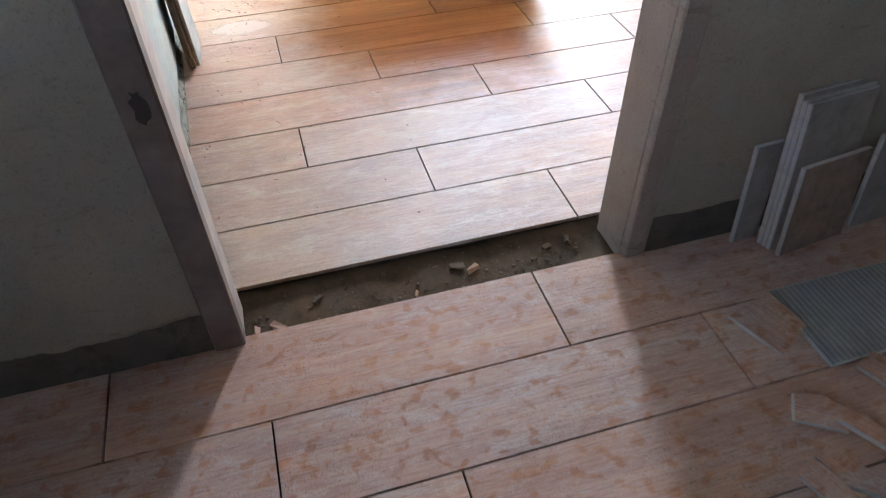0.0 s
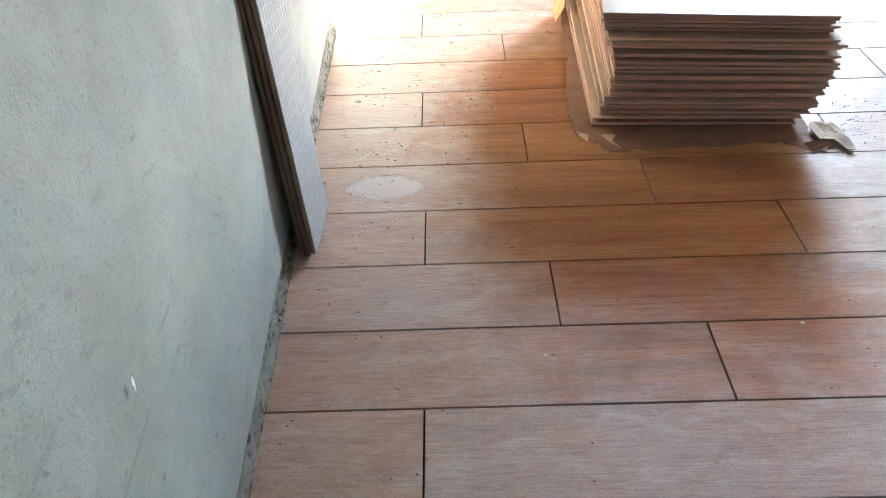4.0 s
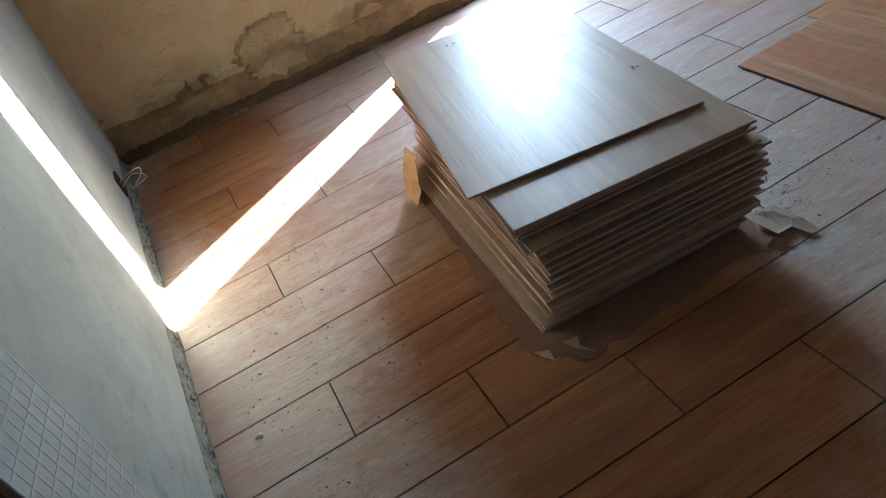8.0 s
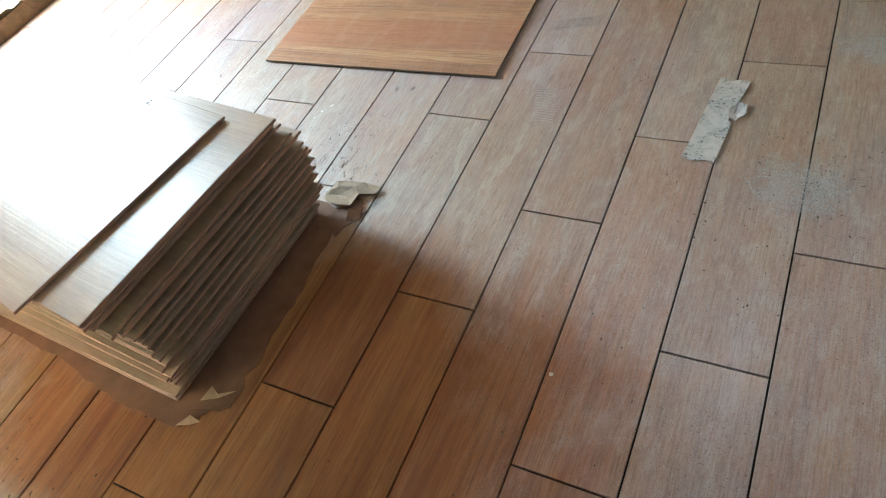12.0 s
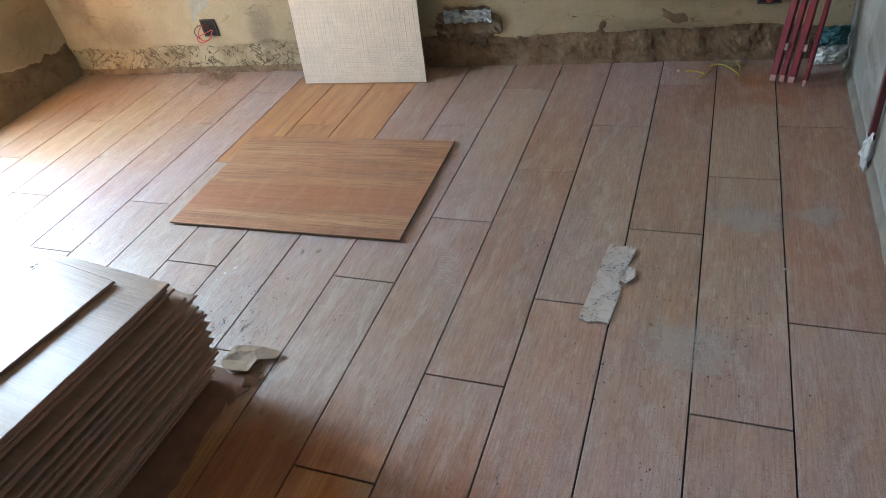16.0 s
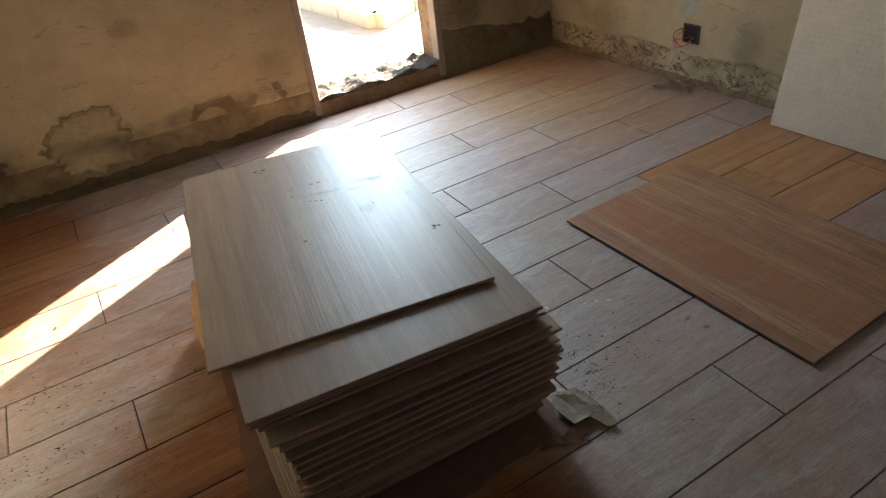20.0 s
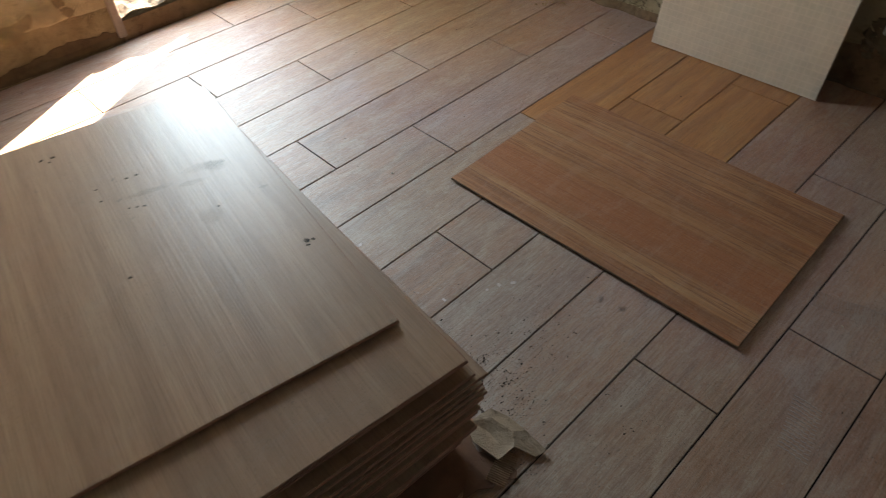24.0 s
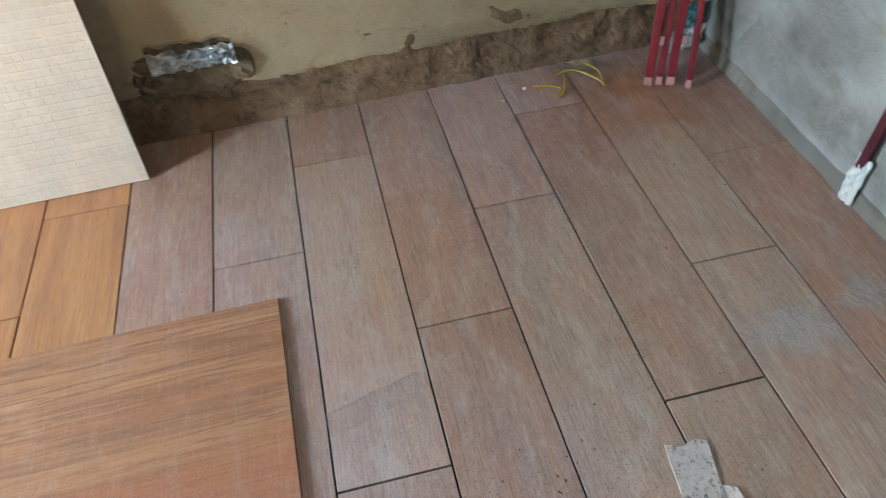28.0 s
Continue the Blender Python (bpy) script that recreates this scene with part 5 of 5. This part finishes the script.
def wall_stain(wall, flip, s, up, w, l, mat, off=0.0215):
    """An irregular soft-edged stain lying on a wall's plaster."""
    bm = bmesh.new()
    bm.faces.new([bm.verts.new((w * math.cos(a), l * math.sin(a), 0)) for a in (2 * math.pi * k / 24 for k in range(24))][::flip])
    part("stain", bm, mat, wall, "soft brown stain" if mat is not GRIME else "grey-brown grime", m=Matrix.Translation((s, off, up)) @ Matrix.Rotation(radians(90), 4, "X"))


far_s = WX0
for x, up, w, l, mat in ((1.25, 0.20, 0.30, 0.08, BROWN_DAMP), (0.25, 0.24, 0.30, 0.12, BROWN_DAMP),
                         (1.55, 0.28, 0.12, 0.16, BROWN_DAMP), (1.0, 0.62, 0.08, 0.06, BROWN_DAMP), (2.60, 0.34, 0.16, 0.14, BLACK_DAMP), (2.95, 0.30, 0.22, 0.16, BROWN_DAMP)):
    wall_stain(wall_far, -1, far_s - x, up, w, l, mat, 0.0265 if mat is BLACK_DAMP else 0.0235)
for k in range(13):
    wall_stain(wall_far, -1, far_s - 0.12 - 0.125 * k, 0.175 + 0.015 * (k % 3), 0.13, 0.055, BROWN_DAMP, 0.0285)
for k in (1, 4, 9):
    a = radians(-5 + 19 * k)
    wall_stain(wall_far, -1, far_s - 0.72 + 0.17 * math.cos(a), 0.20 + 0.155 * math.sin(a), 0.026 + 0.012 * (k % 3), 0.022 + 0.009 * (k % 2), BROWN_DAMP, 0.0275)
# the last three make the plaster darker towards the south corner
for y, up, w, l, mat in ((4.6, 0.22, 0.24, 0.12, BROWN_DAMP), (3.75, 0.24, 0.10, 0.16, GRIME), (1.9, 0.16, 0.35, 0.05, BROWN_DAMP), 
                         (2.1, 0.36, 0.10, 0.06, GRIME), (4.82, 0.40, 0.12, 0.2, GRIME), (1.62, 0.44, 0.30, 0.26, BROWN_DAMP), (1.47, 0.66, 0.22, 0.40, GRIME), (1.80, 0.30, 0.34, 0.15, BROWN_DAMP)):
    wall_stain(wall_right, -1, y - 1.13, up, w, l, mat, 0.0225)
# the last makes the plaster darker towards the east corner
for s, up, w, l in ((-3.0, 0.14, 0.45, 0.16), (-2.5, 0.12, 0.40, 0.14), (-2.0, 0.12, 0.4, 0.12), (-2.8, 0.30, 0.22, 0.14), (-3.18, 0.30, 0.16, 0.26)):
    bm = bmesh.new()
    bm.faces.new([bm.verts.new((w * math.cos(a), max(l * math.sin(a), 0.002 - up), 0)) for a in (2 * math.pi * k / 24 for k in range(24))])
    part("stain", bm, GRIME, wall_near, "grey-brown grime", m=to_room @ Matrix.Translation((s, 0.0135, up)) @ Matrix.Rotation(radians(90), 4, "X"))

chip_bm = bmesh.new()
chip_bm.faces.new([chip_bm.verts.new((0.006 * math.cos(a), 0.020 * math.sin(a), 0)) for a in (2 * math.pi * k / 16 for k in range(16))][::-1])
part("paint_chip", chip_bm, dust_film("white_chip", (0.82, 0.82, 0.80), 40.0, 1.0), wall_left, "small white scratch", m=Matrix.Translation((5.2 - 1.619, 0.0175, 0.50)) @ Matrix.Rotation(radians(90), 4, "X") @ Matrix.Rotation(radians(15), 4, "Z"))

# hole with foil
hole = tagged(empty("wall_hole", on_wall(m_right, 2.715 - 1.13, 0.20, 0.010)), "broken-out wall hole stuffed with crumpled foil", "wall hole")
ragged = rough_band(0.0, 0.36, 0.20, 0.026, 61.0)
for v in ragged.verts:
    d = math.hypot((v.co.x - 0.18) / 0.155, (v.co.z - 0.095) / 0.092) - 0.5 * noise.noise(v.co * 17) - 0.2 * noise.noise(v.co * 45)
    v.co.y -= 0.16 * max(0.0, d - 0.80)
part("ragged_edge", ragged, BASE_DAMP, hole, m=Matrix.Translation((-0.18, 0.004, -0.115)))
foil = bmesh.new()
fx, fz = 22, 9
grid = [[foil.verts.new((-0.105 + 0.21 * i / fx, 0.022 + 0.02 * noise.fractal(Vector((i * 0.45, j * 0.6, 3)), 1.0, 2.0, 3) + 0.012 * math.sin(j / fz * 3.1), 0.005 + 0.055 * j / fz + 0.012 * noise.noise(Vector((i * 0.5, j * 0.3, 8))))) for j in range(fz + 1)] for i in range(fx + 1)]
for a, b in zip(grid, grid[1:]):
    for j in range(fz):
        foil.faces.new((a[j], b[j], b[j + 1], a[j + 1]))
bmesh.ops.solidify(foil, geom=list(foil.faces), thickness=0.001)
part("foil", foil, FOIL, hole, "crumpled silver foil")

bm = bmesh.new()
for k in range(150):
    x, y = rr.gauss(3.135, 0.05), rr.gauss(4.06, 0.06)
    if x > 3.19:
        continue
    h = max(0.0, 0.022 - 0.25 * math.hypot(x - 3.15, y - 4.05))
    length, w = rr.uniform(0.01, 0.045), rr.uniform(0.003, 0.007)
    m = Matrix.Translation((x, y, 0.002 + rr.random() * h)) @ Euler((rr.uniform(-0.4, 0.4), rr.uniform(-0.4, 0.4), rr.random() * 6.3)).to_matrix().to_4x4()
    vs = [bm.verts.new(m @ Vector((length * (i / 4 - 0.5), sgn * w / 2, 0.006 * math.sin(i * 0.8)))) for i in range(5) for sgn in (-1, 1)]
    for i in range(4):
        bm.faces.new((vs[2 * i], vs[2 * i + 1], vs[2 * i + 3], vs[2 * i + 2]))
bmesh.ops.solidify(bm, geom=list(bm.faces), thickness=0.0008)
tagged(part("wood_shavings", bm, SHAVING), "small heap of dry straw-like shavings by the wall", "shavings", kind="stuff")

wire = tagged(empty("yellow_wire"), "short bent yellow electrical wire on the floor", "wire")
part("strand", tube(((3.203, 1.818, 0.004), (3.184, 1.771, 0.008), (3.166, 1.746, 0.006), (3.130, 1.768, 0.005), (3.147, 1.744, 0.012), (3.224, 1.716, 0.010)), 0.003), YELLOW, wire)
part("strand", tube(((3.239, 1.733, 0.006), (3.230, 1.683, 0.016), (3.169, 1.631, 0.012), (3.150, 1.623, 0.004), (3.200, 1.620, 0.020), (3.262, 1.639, 0.012)), 0.003), YELLOW, wire)
tagged(part("dry_leaf", sheet([(-0.05, 0.0), (-0.02, -0.022), (0.03, -0.018), (0.055, 0.005), (0.02, 0.02), (-0.03, 0.018)], 0.001, 0.01, 2, 12, 0.015), LEAF, m=pose(3.258, 1.655, 0.001, 0, 0, 85) @ Matrix.Diagonal((1.25, 1.3, 1.0, 1.0))), "curled dry brown leaf on the floor by the wall", "leaf")

# red steel bars in the corner
bars = ((3.110, 1.508, 0.023, 0.023), (3.104, 1.478, 0.018, 0.022), (3.094, 1.448, 0.023, 0.023), (3.062, 1.408, 0.014, 0.023))
for i, (x, y, w, d) in enumerate(bars):
    top_at = Vector((right_x(1.4) - 0.024, y - 0.095, 0.66))
    base_at = Vector((x, y, 0.0))
    way = (top_at - base_at)
    bar = empty("red_steel_bar", Matrix.Translation(base_at) @ way.to_track_quat("Z", "Y").to_matrix().to_4x4())
    length = way.length
    tube_part = part("tube", box(-w / 2, -d / 2, 0.03, w / 2, d / 2, length, 0.002), RED, bar)
    part("bare_end", box(-w / 2 + 0.0006, -d / 2 + 0.0006, 0.007, w / 2 - 0.0006, d / 2 - 0.0006, 0.03, 0.001), plain("scraped_primer", (0.50, 0.25, 0.22), 0.6, 60, 0.3, 0.2), bar, "scraped pinkish foot")
    if i in (0, 2):
        part("lug", box(-w / 2 - 0.012, -0.012, 0.12, -w / 2, 0.012, 0.145, 0.001), plain("lug_steel", (0.42, 0.24, 0.22), 0.5, 60, 0.3, 0.2), tube_part)
    tagged(bar, "red-oxide painted steel bar leaning in the room corner", "steel bar", "red steel bars")

# sachet crumpled in the corner
bag = tagged(empty("plastic_sachet", pose(3.258, 1.318, 0.004, 0, 0, -80)), "crumpled printed plastic sachet in the corner", "plastic bag")


def crumpled(w, h, puff, seed, lower=0.0):
    bm = bmesh.new()
    nx, nz = 16, 14
    for side in (1, -1):
        grid = [[bm.verts.new((w * (i / nx - 0.5) + 0.006 * noise.noise(Vector((i * 0.4, j * 0.5, seed))), side * puff * math.sin(math.pi * i / nx) * math.sin(math.pi * (j + 0.5) / (nz + 1)) + 0.010 * noise.fractal(Vector((i * 0.35, j * 0.45, seed + 3)), 1.0, 2.0, 3), lower + h * j / nz)) for j in range(nz + 1)] for i in range(nx + 1)]
        for a, b in zip(grid, grid[1:]):
            for j in range(nz):
                bm.faces.new((a[j], b[j], b[j + 1], a[j + 1]) if side < 0 else (a[j + 1], b[j + 1], b[j], a[j]))
    bmesh.ops.remove_doubles(bm, verts=bm.verts, dist=0.0015)
    return bm


part("film", crumpled(0.115, 0.075, 0.02, 2.0), WRAP, bag, "clear wrinkled film")
part("printed_film", crumpled(0.105, 0.075, 0.016, 6.0, 0.07), TEAL, bag, "teal printed film")
part("print", sheet([(-0.03, -0.012), (0.0, -0.02), (0.032, -0.008), (0.026, 0.014), (-0.02, 0.02)], 0.001, 0.004, 3, 9), YELLOW_PRINT, bag, "yellow printed mark", m=pose(0.012, 0.022, 0.112, 90, 0, 180))

# wrapped leg at the near wall
leg = tagged(empty("wrapped_steel_leg", pose(2.552, 1.274, 0.0)), "dark red steel post, its foot wrapped in white plastic", "steel post")
part("post", box(-0.011, -0.009, 0.10, 0.011, 0.009, 1.20, 0.002), plain("maroon_paint", (0.09, 0.012, 0.02), 0.5, 20, 0.3, 0.2), leg)
part("wrapping", crumpled(0.044, 0.13, 0.014, 15.0), WRAP, leg, "crumpled white plastic wrapping")

# latch hole in the hall door lining: a dark sheet painted as its shade
tagged(part("latch_hole", sheet([(-0.012, -0.018), (0.0, -0.032), (0.011, -0.02), (0.013, 0.008), (0.006, 0.026), (-0.008, 0.028), (-0.014, 0.012)], 0.003, 0.0, 1, 3), BOX_DARK, m=pose(0.046, 1.1165, 0.600, 90, 0, 0)), "latch hole, a shade-dark sheet on the timber door lining", "latch hole")


# ---- planks of the floor, last of all large pieces ----
ROW, LENGTH, GAP = 0.2057, 0.932, 0.0041
CUTS = {6: (0.933, 1.86, 2.79), 7: (0.609, 1.546, 2.468), 8: (0.293, 1.2365, 2.174, 3.094), 9: (0.916, 1.84, 2.765), 10: (0.594, 1.534, 2.456),
        11: (0.2895, 1.2225, 2.153, 3.043), 12: (0.905, 1.836, 2.735), 13: (0.585, 1.50, 2.42), 14: (0.2735, 1.19, 2.10, 2.52, 3.017), 15: (0.88, 1.8155, 2.52, 2.712),
        16: (0.568, 1.48, 2.40), 17: (0.2645, 1.18, 2.107, 2.998), 18: (0.87, 1.798, 2.693), 19: (0.558, 1.465, 2.382), 20: (0.2545, 1.17, 2.0965, 2.984),
        21: (0.865, 1.76, 2.68), 22: (0.545, 1.44, 2.345), 23: (0.237, 1.170, 2.088, 2.97)}
plank_cache = {}


def plank(x0, x1, y0, y1, material, parent=None):
    key = (round(x1 - x0, 3), round(y1 - y0, 3), material.name)
    if key not in plank_cache:
        bm = box(-(x1 - x0) / 2, -(y1 - y0) / 2, -0.011, (x1 - x0) / 2, (y1 - y0) / 2, 0.0, 0.0007)
        plank_cache[key] = mesh_of(bm, "floor_plank", material)
    ob = new("floor_plank", plank_cache[key])
    ob.parent = floor
    ob.location = ((x0 + x1) / 2, (y0 + y1) / 2, random.uniform(-0.0004, 0.0002))
    return ob


prng = random.Random(5)
for k in range(6, 24):
    y0 = 1.7025 + ROW * (k - 8) if k > 6 else 1.286
    y1 = 1.7025 + ROW * (k - 7)
    if k == 23:
        y1 = Y_FAR - 0.004
    mid = (y0 + y1) / 2
    lo, hi = left_x(mid) + 0.013, right_x(mid) - 0.012
    cuts = [lo] + [c for c in CUTS[k] if lo + 0.05 < c < hi - 0.05] + [hi]
    for a, b in zip(cuts, cuts[1:]):
        clean = k in (14, 15, 16) and a > 2.35
        start = 1.264 if k == 6 and a > DOOR_R else y0
        plank(a + GAP / 2, b - GAP / 2, start + GAP / 2, y1 - GAP / 2, FLOOR_CLEAN if clean else FLOOR_TILE)
for k in range(1, 16):
    y1 = 1.117 - ROW * (k - 1)
    y0 = y1 - ROW
    if k == 1:
        y1 = 1.141
    base = {1: 0.743, 2: 0.106, 0: 0.431}[k % 3] + 0.002 * k
    cuts = [base + 0.948 * n for n in range(-3, 4)]
    cuts = [-1.43] + [c for c in cuts if -1.38 < c < 2.2] + [2.24]
    for a, b in zip(cuts, cuts[1:]):
        plank(a + GAP / 2, b - GAP / 2, y0 + GAP / 2, y1 - GAP / 2, FLOOR_OUTER)
